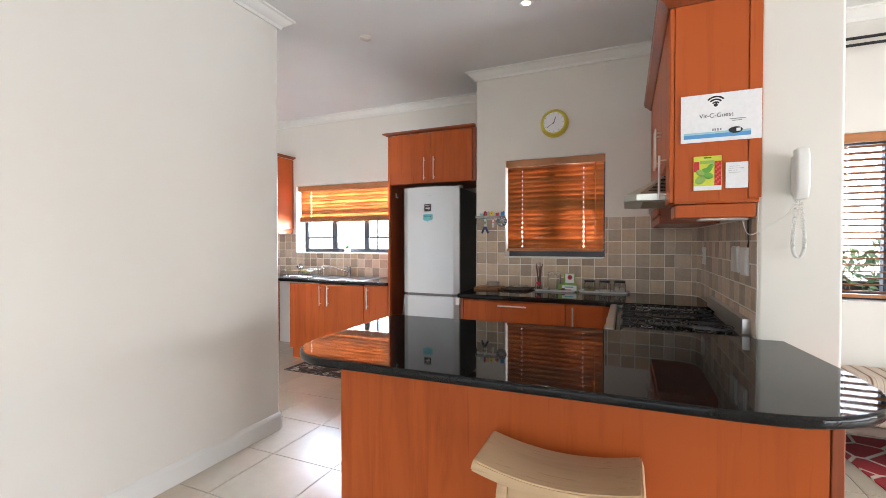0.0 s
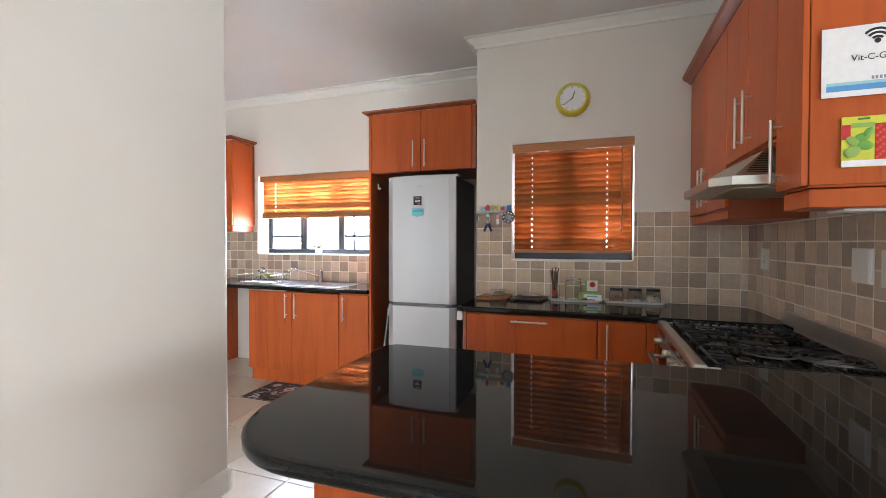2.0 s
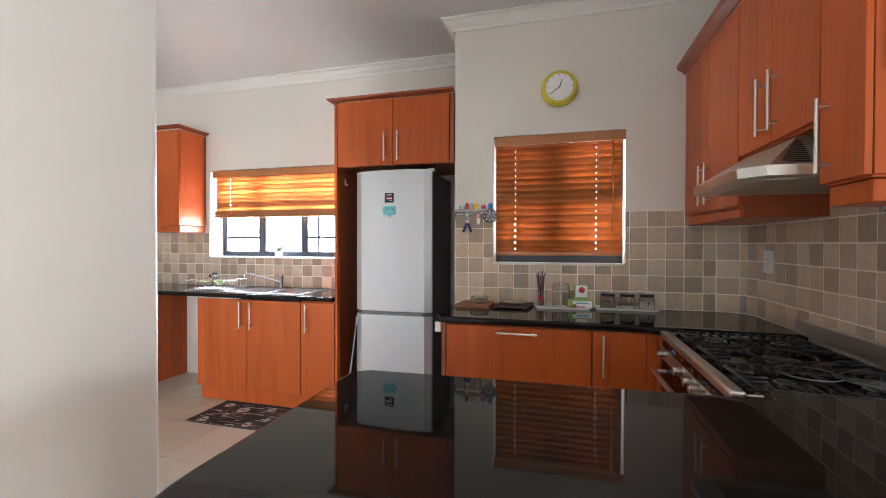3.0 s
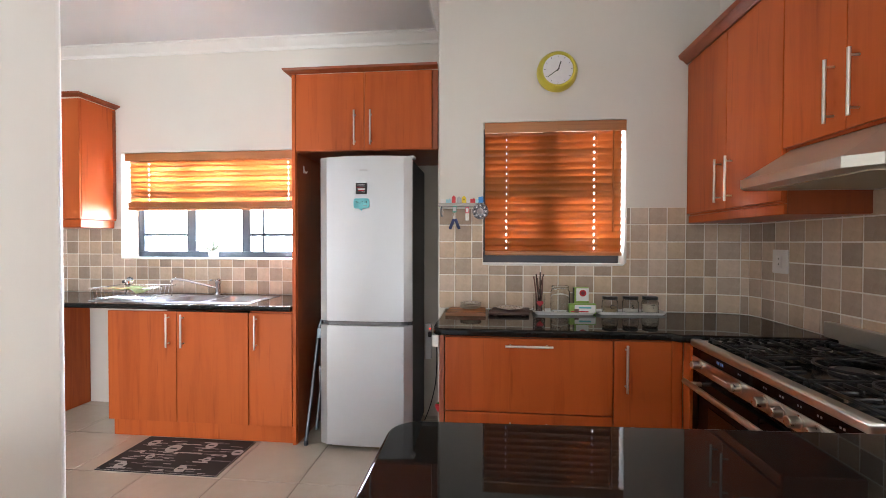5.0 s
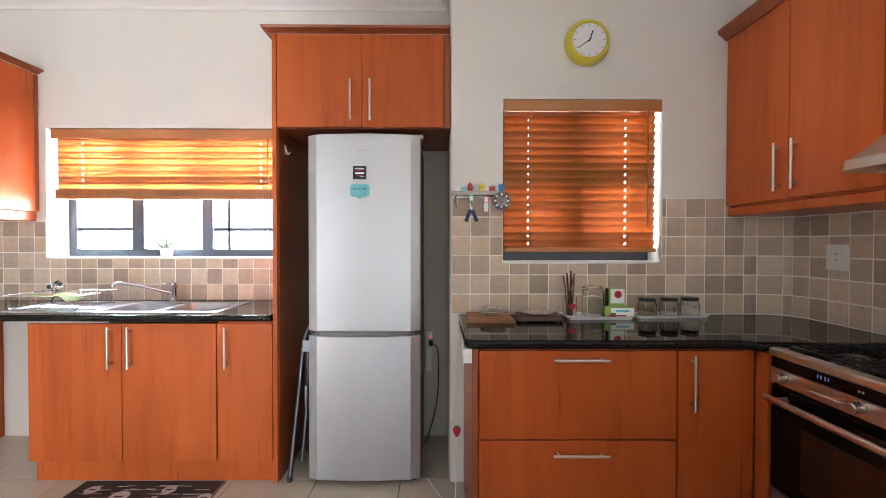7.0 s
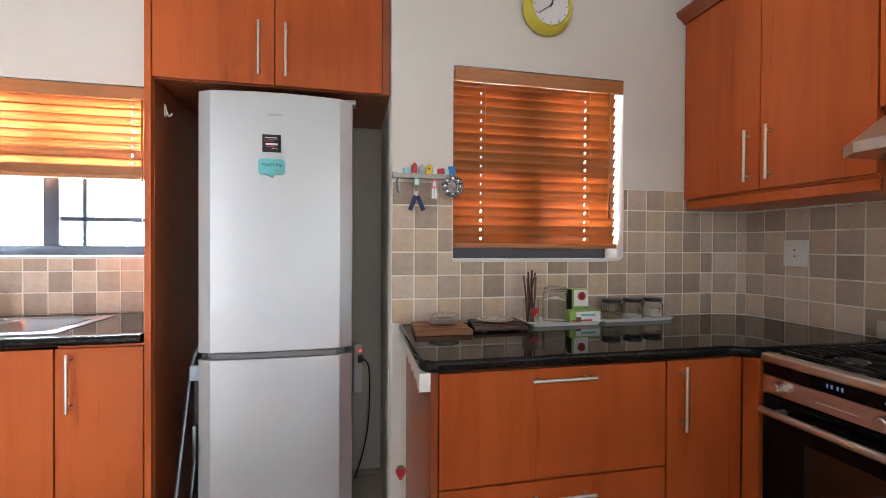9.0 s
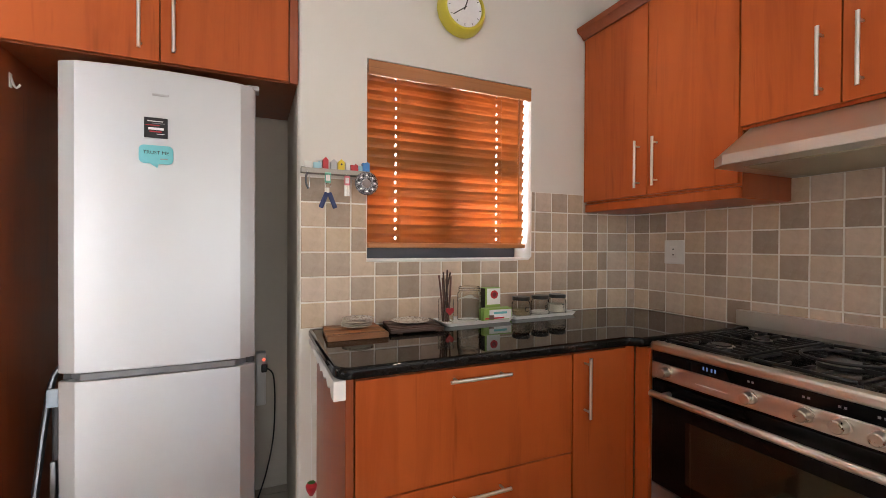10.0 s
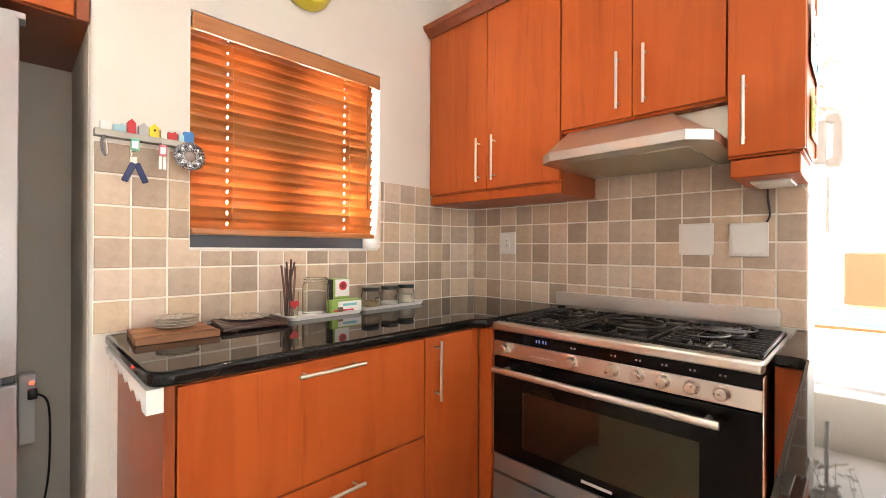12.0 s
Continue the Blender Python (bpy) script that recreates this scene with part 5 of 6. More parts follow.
digit.node_tree.nodes["Principled BSDF"].inputs["Emission Strength"].default_value = 0.04
for k in range(4):
    y = 3.172 - 0.012 * k - (0.004 if k > 1 else 0)
    part("display_digit", box(SX - 0.0012, SX - 0.0004, y - 0.0026, y + 0.0026, 0.855, 0.867), digit, st, "glowing blue clock digit")
for y in (3.022, 2.878, 2.798, 2.721, 2.644, 2.568):
    for dy in (-0.006, 0.006):
        part("dial_mark", box(SX - 0.0012, SX - 0.0004, y + dy - 0.003, y + dy + 0.003, 0.8565, 0.8625), GREY_INK, st)
part("badge", box(SX - 0.0034, SX - 0.0024, 3.09, 3.20, 0.800, 0.803), PAPER, st)
part("maker_mark", box(SX - 0.0012, SX - 0.0004, 2.88, 2.99, 0.397, 0.407), GREY_PLASTIC, dr)

# ---- worktop end: bracket, cord and ornament ----
br = thing("worktop_bracket", (-1.245, 3.7, 0.8), "white painted scalloped bracket under the worktop end", "bracket")
b = bm_new()
outline = [(4.03, CT - 0.037), (3.43, CT - 0.037), (3.43, 0.832), (3.475, 0.832)]
n = 7
for k in range(n):
    y = 3.475 + (4.03 - 3.475) * k / n
    z = 0.834 + 0.034 * (k / n)
    outline += [(y + 0.02, z + 0.022), (y + 0.055, z + 0.006)]
f = b.faces.new([b.verts.new((-1.258, y, z)) for y, z in outline])
ex = bmesh.ops.extrude_face_region(b, geom=[f])
bmesh.ops.translate(b, vec=(0.034, 0, 0), verts=[v for v in ex["geom"] if isinstance(v, bmesh.types.BMVert)])
bmesh.ops.triangulate(b, faces=[f for f in b.faces if len(f.verts) > 4])
bmesh.ops.recalc_face_normals(b, faces=b.faces)
part("board", b, TRIM, br)
ho = thing("hanging_strawberry", (-1.265, 3.84, 0.36), "red felt strawberry hanging on a white cord", "ornament")
part("fruit", lathe([(0, -0.032), (0.008, -0.026), (0.019, -0.004), (0.021, 0.010), (0.014, 0.020), (0, 0.022)], (-1.268, 3.837, 0.378), 18), RED, ho)
part("leaf_cap", lathe([(0, 0.031), (0.004, 0.024), (0.015, 0.021), (0.004, 0.019), (0, 0.019)], (-1.268, 3.837, 0.378), 7), DEEP_GREEN, ho)
part("cord", tube([(-1.268, 3.837, 0.405), (-1.268, 3.845, 0.62), (-1.270, 3.87, CT - 0.06)], 0.0017, 6), PLASTIC, ho)
part("tail", tube([(-1.268, 3.83, 0.35), (-1.272, 3.845, 0.18), (-1.28, 3.87, 0.008), (-1.34, 3.90, 0.005), (-1.42, 4.08, 0.005)], 0.0025, 6), PLASTIC, ho)

# ---- beside the fridge ----
pw = thing("extension_socket", (-1.40, YS - 0.02, 0.52), "grey wall plug box with a red light and black cable", "socket")
part("box", box(-1.452, -1.405, YS - 0.045, YS - 0.001, 0.450, 0.720, 0.006), PLASTIC, pw)
rl = material("red_pilot_light", (0.6, 0.05, 0.03), 0.4)
rl.node_tree.nodes["Principled BSDF"].inputs["Emission Color"].default_value = (1, 0.12, 0.06, 1)
rl.node_tree.nodes["Principled BSDF"].inputs["Emission Strength"].default_value = 0.35
part("pilot_light", spin_y(lathe([(0, 0.006), (0.006, 0.005), (0.008, 0)], n=12), (-1.415, YS - 0.046, 0.685)), rl, pw, "small glowing red light")
part("plug", box(-1.428, -1.400, YS - 0.075, YS - 0.046, 0.625, 0.665, 0.006), BLACK, pw)
part("cable", tube([(-1.405, YS - 0.06, 0.645), (-1.370, YS - 0.055, 0.60), (-1.363, YS - 0.05, 0.44), (-1.372, YS - 0.06, 0.27), (-1.405, YS - 0.09, 0.12), (-1.445, YS - 0.12, 0.012)], 0.0038, 8), BLACK, pw, "black power cable")
hk = thing("wall_hook", (-2.234, 4.17, 1.80), "small white plastic hook on the cabinet panel", "hook")
part("hook", tube([(-2.233, 4.17, 1.855), (-2.224, 4.17, 1.825), (-2.214, 4.165, 1.812), (-2.204, 4.165, 1.824)], 0.0036, 8), PLASTIC, hk)
part("pad", box(-2.2355, -2.230, 4.160, 4.180, 1.812, 1.862, 0.002), PLASTIC, hk)
fc = thing("folding_chair", (-2.15, 4.25, 0), "folded chrome and black step chair leaning beside the fridge", "chair")
part("front_tube", tube([(-2.175, 4.06, 0.02), (-2.158, 4.14, 0.40), (-2.138, 4.20, 0.74), (-2.108, 4.215, 0.825), (-2.075, 4.22, 0.845)], 0.011, 10), TUBE, fc, "bent chrome tube")
part("rear_tube", tube([(-2.128, 4.12, 0.08), (-2.112, 4.17, 0.40), (-2.103, 4.21, 0.70)], 0.009, 10), TUBE, fc)
part("back_frame", tube([(-2.165, 4.50, 0.02), (-2.140, 4.50, 0.55), (-2.11, 4.50, 0.80)], 0.011, 10), TUBE, fc)
part("seat", box(-2.125, -2.085, 4.17, 4.50, 0.10, 0.72, 0.01), DARK_PLASTIC, fc, "black folded seat")
part("bracket", box(-2.135, -2.095, 4.155, 4.168, 0.69, 0.755, 0.004), flat("pale_blue_plastic", (0.45, 0.53, 0.62), 0.4), fc)
part("clip", box(-2.122, -2.104, 4.145, 4.162, 0.36, 0.50, 0.004), TUBE, fc)
for p in ((-2.175, 4.06), (-2.165, 4.50)):
    part("foot", rod((p[0], p[1], 0), (p[0], p[1], 0.03), 0.014), DARK_PLASTIC, fc)
mg = thing("fridge_magnet", (-1.778, 3.997, 1.682), "square black printed fridge magnet", "magnet")
part("tile", box(-1.813, -1.743, 3.991, 3.9972, 1.647, 1.717, 0.001, 1), INK, mg)
for x0, x1, z, h, m in ((-1.803, -1.756, 1.704, 0.003, PAPER), (-1.790, -1.752, 1.697, 0.002, GREY_INK), (-1.808, -1.766, 1.690, 0.0025, RED), (-1.800, -1.754, 1.678, 0.008, PAPER), (-1.796, -1.760, 1.668, 0.004, RED), (-1.775, -1.752, 1.660, 0.002, PAPER)):
    part("print", box(x0, x1, 3.9902, 3.9908, z - h / 2, z + h / 2), m, mg)
mg = thing("fridge_magnet", (-1.776, 3.997, 1.585), "aqua speech-bubble fridge magnet with lettering", "magnet")
b = prism(rounded([(-1.828, 1.556, 0.016), (-1.796, 1.556, 0), (-1.774, 1.541, 0), (-1.770, 1.556, 0), (-1.726, 1.556, 0.016), (-1.726, 1.620, 0.016), (-1.828, 1.620, 0.016)], 4), 0, 0.006)
for v in b.verts:
    v.co = Vector((v.co.x, 3.997 - v.co.z, v.co.y))
bmesh.ops.recalc_face_normals(b, faces=b.faces)
part("bubble", b, AQUA, mg)
part("lettering", text_mesh("TRUST ME", 0.017, Matrix.Translation((-1.777, 3.9905, 1.594)) @ up), INK, mg)
part("print", box(-1.765, -1.742, 3.9902, 3.9908, 1.571, 1.575), GREY_INK, mg)
solo("fridge_badge", box(-1.79, -1.74, 3.9955, 3.9979, 1.795, 1.803, 0.001, 1), GREY_PLASTIC, "small grey raised badge on the fridge door", "badge")

# ---- sink ----
sk = thing("kitchen_sink", (-3.05, 4.32, CT - 0.02), "stainless steel double sink with a drainer", "sink")
SINK_T = metal("sink_steel", (0.40, 0.40, 0.425), 0.34, (12, 12, 12))
b = bm_new()


def basin(bm, x0, x1, y0, y1, deep, z):
    top = rounded([(x0, y0, 0.05), (x1, y0, 0.05), (x1, y1, 0.05), (x0, y1, 0.05)], 6)
    mid = (x0 + x1) / 2, (y0 + y1) / 2
    rings = []
    for s, dz in ((1.06, 0.001), (1.045, 0.005), (1.0, 0.004), (0.96, -0.01), (0.92, -deep * 0.9), (0.80, -deep), (0.1, -deep - 0.003)):
        rings.append([bm.verts.new((mid[0] + (x - mid[0]) * s, mid[1] + (y - mid[1]) * s, z + dz)) for x, y in top])
    for u, v in zip(rings, rings[1:]):
        for k in range(len(u)):
            bm.faces.new((u[k], u[(k + 1) % len(u)], v[(k + 1) % len(u)], v[k]))
    bm.faces.new(rings[-1])


SZ = CT - 0.0015
part("drainer_plate", prism(rounded([(-3.80, 4.085, 0.05), (-3.29, 4.085, 0), (-3.29, 4.52, 0), (-3.80, 4.52, 0.05)], 6), SZ - 0.0005, SZ + 0.0025, 0.001), SINK_T, sk)
b = bm_new()
for x0, x1, y0, y1 in ((-3.29, -2.585, 4.085, 4.137), (-3.29, -2.585, 4.463, 4.52), (-3.29, -3.258, 4.137, 4.463), (-2.97, -2.93, 4.137, 4.463), (-2.642, -2.585, 4.137, 4.463)):
    box(x0, x1, y0, y1, SZ - 0.0005, SZ + 0.0025, bm=b)
part("rim", b, SINK_T, sk)
for x0, x1 in ((-3.26, -2.97), (-2.93, -2.64)):
    bs = bm_new()
    basin(bs, x0, x1, 4.14, 4.46, 0.15, SZ + 0.001)
    bmesh.ops.recalc_face_normals(bs, faces=bs.faces)
    part("basin", bs, SINK_T, sk, "polished steel bowl")
for k in range(8):
    part("drainer_rib", box(-3.76, -3.32, 4.135 + k * 0.045, 4.147 + k * 0.045, SZ + 0.0026, SZ + 0.0052, 0.001, 1), SINK_T, sk)
tp = thing("mixer_tap", (-3.10, 4.55, CT), "chrome single-lever kitchen mixer tap", "tap")
part("body", lathe([(0, 0), (0.028, 0), (0.028, 0.006), (0.021, 0.012), (0.020, 0.085), (0.023, 0.090), (0.023, 0.118), (0.016, 0.126), (0, 0.128)], (-3.10, 4.535, CT), 24), CHROME, tp)
part("spout", tube([(-3.105, 4.53, CT + 0.055), (-3.20, 4.46, CT + 0.095), (-3.29, 4.40, CT + 0.128), (-3.345, 4.36, CT + 0.135), (-3.355, 4.352, CT + 0.112)], 0.0095, 10), CHROME, tp)
part("lever", box(-3.112, -3.088, 4.44, 4.54, CT + 0.118, CT + 0.130, 0.005), CHROME, tp)
rk = thing("dish_rack", (-3.6, 4.28, CT), "chrome wire dish rack on the drainer", "dish rack")
b = bm_new()
RX0, RX1, RY0, RY1 = -3.80, -3.385, 4.12, 4.44
for z, g in ((CT + 0.085, 0.0), (CT + 0.010, 0.02)):
    q = [(RX0 + g, RY0 + g, z), (RX1 - g, RY0 + g, z), (RX1 - g, RY1 - g, z), (RX0 + g, RY1 - g, z), (RX0 + g, RY0 + g, z)]
    for u, v in zip(q, q[1:]):
        rod(u, v, 0.0035, 6, b)
part("frame", b, CHROME, rk)
b = bm_new()
for k in range(13):
    x = RX0 + 0.02 + (RX1 - RX0 - 0.04) * k / 12
    rod((x, RY0, CT + 0.085), (x, RY0 + 0.02, CT + 0.010), 0.0016, 5, b)
    rod((x, RY1, CT + 0.085), (x, RY1 - 0.02, CT + 0.010), 0.0016, 5, b)
    rod((x, RY0 + 0.02, CT + 0.010), (x, RY1 - 0.02, CT + 0.010), 0.0016, 5, b)
part("wires", b, CHROME, rk)
for x in (RX0 + 0.02, RX1 - 0.02):
    for y in (RY0 + 0.02, RY1 - 0.02):
        part("foot", rod((x, y, CT + 0.002), (x, y, CT + 0.012), 0.005, 8), DARK_PLASTIC, rk)
cl = bm_new()
nx, ny = 20, 10
g = []
for i in range(nx + 1):
    row = []
    for j in range(ny + 1):
        u, v = i / nx, j / ny
        hang = max(0.0, u - 0.72) / 0.28
        x = -3.69 + 0.31 * u + 0.012 * math.sin(5 * v)
        y = 4.085 + 0.16 * v + 0.03 * (1 - u) - 0.03 * hang * (1 - v)
        z = CT + 0.091 - 0.034 * hang * (1 - v) ** 1.5 - 0.012 * (1 - u) + 0.006 * math.sin(9 * u + 4 * v) + 0.004 * math.sin(17 * v - 6 * u)
        row.append(cl.verts.new((x, y, z)))
    g.append(row)
for i in range(nx):
    for j in range(ny):
        cl.faces.new((g[i][j], g[i + 1][j], g[i + 1][j + 1], g[i][j + 1]))
bmesh.ops.solidify(cl, geom=list(cl.faces), thickness=0.004)
bmesh.ops.recalc_face_normals(cl, faces=cl.faces)
solo("dish_cloth", cl, flat("lime_cloth", (0.22, 0.24, 0.075), 0.9), "lime green cloth draped over the dish rack", "cloth")
ut = thing("cookware_lid", (-3.72, 4.36, CT + 0.012), "small steel strainer standing in the dish rack", "strainer")
part("bowl", spin_x(lathe([(0, 0.03), (0.02, 0.026), (0.034, 0.012), (0.038, 0), (0.034, 0)], n=20), (-3.70, 4.36, CT + 0.115)), CHROME, ut)
part("handle", rod((-3.70, 4.36, CT + 0.10), (-3.74, 4.36, CT + 0.014), 0.004, 8), DARK_PLASTIC, ut)
part("knob", lathe([(0, 0.012), (0.014, 0.008), (0.018, -0.004), (0.012, -0.014), (0, -0.016)], (-3.745, 4.36, CT + 0.115), 16), DARK_PLASTIC, ut)
pl = thing("potted_plant", (-3.262, 4.72, WS[2] + 0.004), "small spiky succulent in a white pot on the sill", "plant")
part("pot", lathe([(0, 0), (0.028, 0), (0.036, 0.01), (0.040, 0.050), (0.036, 0.058), (0.033, 0.054), (0.0, 0.050)], (-3.262, 4.72, WS[2] + 0.004), 24), PLASTIC, pl, "white pot")
for k, (lx, ly, lz) in enumerate(((-0.115, -0.02, 0.075), (0.012, -0.01, 0.115), (0.090, -0.03, 0.060), (-0.055, 0.02, 0.085), (0.045, 0.015, 0.080), (-0.075, -0.03, 0.030), (0.060, 0.0, 0.030), (-0.015, -0.03, 0.070))):
    p0 = Vector((-3.262, 4.72, WS[2] + 0.052))
    q = p0 + Vector((lx, ly, lz)) * 1.25
    m1 = p0.lerp(q, 0.45) + Vector((0, 0, 0.010))
    lf = rod(p0, m1, 0.009, 7, r2=0.0075)
    rod(m1, q, 0.0075, 7, lf, r2=0.001)
    part("leaf", lf, flat("succulent_leaf", (0.27, 0.31, 0.21), 0.5), pl)

# ---- mat ----
mt = thing("kitchen_mat", (-2.9, 3.85, 0), "black printed kitchen mat with white drawings on the floor", "mat")
MX0, MX1, MY0, MY1 = -3.285, -2.522, 3.632, 4.062
MAT = flat("black_mat_vinyl", (0.018, 0.018, 0.019), 0.65)
part("base", prism(rounded([(MX0, MY0, 0.008), (MX1, MY0, 0.008), (MX1, MY1, 0.008), (MX0, MY1, 0.008)], 3), 0.0, 0.005, 0.0015), MAT, mt)
CHALK = flat("faded_chalk_print", (0.5, 0.48, 0.46), 0.7)
DIM = flat("dim_chalk_print", (0.20, 0.19, 0.185), 0.7)
b = bm_new()
for x0, x1, y0, y1 in ((MX0 + 0.004, MX1 - 0.004, MY0 + 0.004, MY0 + 0.007), (MX1 - 0.007, MX1 - 0.004, MY0, MY1)):
    box(x0, x1, y0, y1, 0.0050, 0.0054, bm=b)
part("border", b, CHALK, mt)
for k, (u, v, r) in enumerate(((0.13, 0.80, 0.036), (0.37, 0.66, 0.048), (0.66, 0.80, 0.036), (0.95, 0.64, 0.042), (0.28, 0.40, 0.026), (0.77, 0.40, 0.026), (0.15, 0.14, 0.034), (0.66, 0.13, 0.034))):
    x, y = MX0 + u * (MX1 - MX0), MY0 + v * (MY1 - MY0)
    if x + r > MX1:
        r = MX1 - x - 0.003
    d = lathe([(0, 0.0009), (r * 0.72, 0.0009), (r * 0.72, 0.0006), (r * 0.80, 0.0006), (r * 0.80, 0.0009), (r, 0.0009), (r, 0)], (x, y, 0.005), 26)
    ds = part("medallion", d, CHALK, mt)
    part("motif", box(x - r * 0.5, x + r * 0.5, y - r * 0.14, y + r * 0.14, 0.0060, 0.0063), MAT, ds)
for k in range(120):
    u, v = random.uniform(0.04, 0.86), 0.05 + 0.9 * (k % 11) / 11 + random.uniform(-0.01, 0.02)
    w = random.choice((0.03, 0.05, 0.08, 0.10))
    x, y = MX0 + u * (MX1 - MX0), MY0 + v * (MY1 - MY0)
    part("print", box(x, min(x + w, MX1 - 0.01), y, y + random.choice((0.004, 0.006, 0.011)), 0.0050, 0.0054), random.choice((DIM, CHALK)), mt)
for u, v in ((0.45, 0.53), (0.88, 0.52), (0.15, 0.52)):
    x, y = MX0 + u * (MX1 - MX0), MY0 + v * (MY1 - MY0)
    part("spoon_print", box(x - 0.09, x - 0.01, y - 0.003, y + 0.003, 0.0052, 0.0056), CHALK, mt)
    part("spoon_print", lathe([(0, 0.0008), (0.014, 0.0008), (0.014, 0)], (x, y, 0.005), 16), CHALK, mt)


# ---- the lounge beyond the stove wall ----
STRIPE = material("striped_cover_cloth", (0.6, 0.5, 0.4), 0.9)
sn = STRIPE.node_tree.nodes.new("ShaderNodeTexWave")
sn.wave_type, sn.bands_direction = "BANDS", "X"
sn.inputs["Scale"].default_value, sn.inputs["Distortion"].default_value, sn.inputs["Detail"].default_value = 4.2, 0.9, 2
STRIPE.node_tree.links.new(coords(STRIPE, (1, 0.35, 0.5)), sn.inputs["Vector"])
put(STRIPE, ramp(STRIPE, sn.outputs["Fac"], [(0.0, (0.16, 0.09, 0.06)), (0.10, (0.55, 0.44, 0.35)), (0.45, (0.62, 0.52, 0.42)), (0.62, (0.33, 0.22, 0.16)), (0.70, (0.66, 0.57, 0.48)), (1.0, (0.60, 0.50, 0.40))]))
bumped(STRIPE, noise_of(STRIPE, (300, 300, 300), 2), 0.3, 0.001)
dbd = thing("daybed", (1.8, 3.75, 0), "low daybed under the window with a striped woven cover", "daybed")
part("base", box(1.0, 2.75, 3.46, 4.03, 0.20, 0.26, 0.02), flat("brown_base_cloth", (0.20, 0.15, 0.12), 0.9), dbd)
b = bm_new()
for y0, y1, z0, z1 in ((3.44, 3.78, 0.262, 0.42), (3.66, 4.03, 0.30, 0.50)):
    box(0.98, 2.78, y0, y1, z0, z1, 0.05, 4, b)
part("cover", b, STRIPE, dbd, "beige throw with brown stripes")
for x in (1.05, 2.70):
    for y in (3.50, 3.99):
        part("leg", box(x - 0.02, x + 0.02, y - 0.02, y + 0.02, 0.012, 0.20), DARK_BOARD, dbd)
RUG = material("red_rug_pile", (0.3, 0.02, 0.03), 0.95)
rv = RUG.node_tree.nodes.new("ShaderNodeTexVoronoi")
rv.feature = "DISTANCE_TO_EDGE"
rv.inputs["Scale"].default_value = 2.6
RUG.node_tree.links.new(coords(RUG, (1, 1.2, 1)), rv.inputs["Vector"])
put(RUG, ramp(RUG, rv.outputs["Distance"], [(0.0, (0.62, 0.55, 0.47)), (0.018, (0.60, 0.52, 0.45)), (0.028, (0.30, 0.018, 0.024)), (1.0, (0.36, 0.022, 0.03))]))
bumped(RUG, noise_of(RUG, (350, 350, 350), 2), 0.5, 0.003)
solo("area_rug", prism(rounded([(1.36, 2.75, 0.02), (3.2, 2.75, 0.02), (3.2, 4.0, 0.02), (1.24, 4.0, 0.02)], 3), 0.0, 0.012, 0.004), RUG, "red rug with a pale branching pattern", "rug")
rd = thing("curtain_rod", (1.9, 3.98, 2.71), "black double curtain rod above the lounge window", "curtain rod")
for dz, dy in ((0, 0), (-0.035, 0.03)):
    part("rod", rod((0.95, 3.955 + dy, 2.715 + dz), (3.1, 3.955 + dy, 2.715 + dz), 0.010, 10), BLACK, rd)
for x in (1.0, 2.0, 3.05):
    part("bracket", box(x - 0.01, x + 0.01, 3.945, YW - 0.001, 2.665, 2.73, 0.003), BLACK, rd)
cu = bm_new()
prev = None
for k in range(41):
    x = 0.98 + 0.24 * k / 40
    y = 3.985 + 0.028 * math.sin(k * 1.25)
    v = (cu.verts.new((x, y, 0.05)), cu.verts.new((x, y, 2.67)))
    if prev:
        cu.faces.new((prev[0], v[0], v[1], prev[1]))
    prev = v
bmesh.ops.solidify(cu, geom=list(cu.faces), thickness=0.003)
solo("curtain", cu, flat("taupe_curtain_cloth", (0.36, 0.29, 0.22), 0.9), "gathered taupe curtain beside the lounge window", "curtain")

tbl = thing("dining_table", (2.75, 2.0, 0), "light oak dining table near the patio door", "table")
OAK = wood("light_oak", (0.62, 0.38, 0.17), (0.52, 0.29, 0.11), (20, 1.5, 20), 0.35)
part("tabletop", box(1.985, 3.45, 0.9, 2.66, 0.735, 0.765, 0.006), OAK, tbl)
for x in (2.06, 3.38):
    for y in (0.98, 2.58):
        part("leg", box(x - 0.035, x + 0.035, y - 0.035, y + 0.035, 0, 0.734, 0.004), OAK, tbl)
part("apron", box(2.06, 3.38, 0.98, 2.58, 0.66, 0.733, 0.004), OAK, tbl)
for x, y in ((2.95, 2.27), (2.27, 2.18)):
    pm = lathe([(0, 0.004), (0.19, 0.004), (0.20, 0.002), (0.20, 0)], (x, y, 0.7655), 40)
    solo("placemat", pm, flat("pale_blue_felt", (0.20, 0.50, 0.62), 0.9), "round light blue placemat on the dining table", "placemat", "blue placemats", at=(x, y, 0.7655))
dc = thing("dining_chair", (3.75, 2.2, 0), "dining chair with a tan upholstered back", "chair")
TAN = flat("tan_upholstery", (0.46, 0.32, 0.19), 0.85)
part("seat", box(3.52, 3.95, 1.93, 2.41, 0.42, 0.50, 0.025, 3), TAN, dc)
part("backrest", box(3.93, 4.00, 1.93, 2.42, 0.56, 1.20, 0.025, 3), TAN, dc)
for x in (3.56, 3.96):
    for y in (1.98, 2.36):
        part("leg", box(x - 0.02, x + 0.02, y - 0.02, y + 0.02, 0, 0.60 if x > 3.9 else 0.42, 0.003), OAK, dc)
pd = thing("pendant_light", (2.9, 2.43, TOP), "white openwork leaf pendant light over the table", "pendant light")
part("cord", rod((2.9, 2.44, TOP), (2.9, 2.44, 2.70), 0.003, 6), GREY_INK, pd)
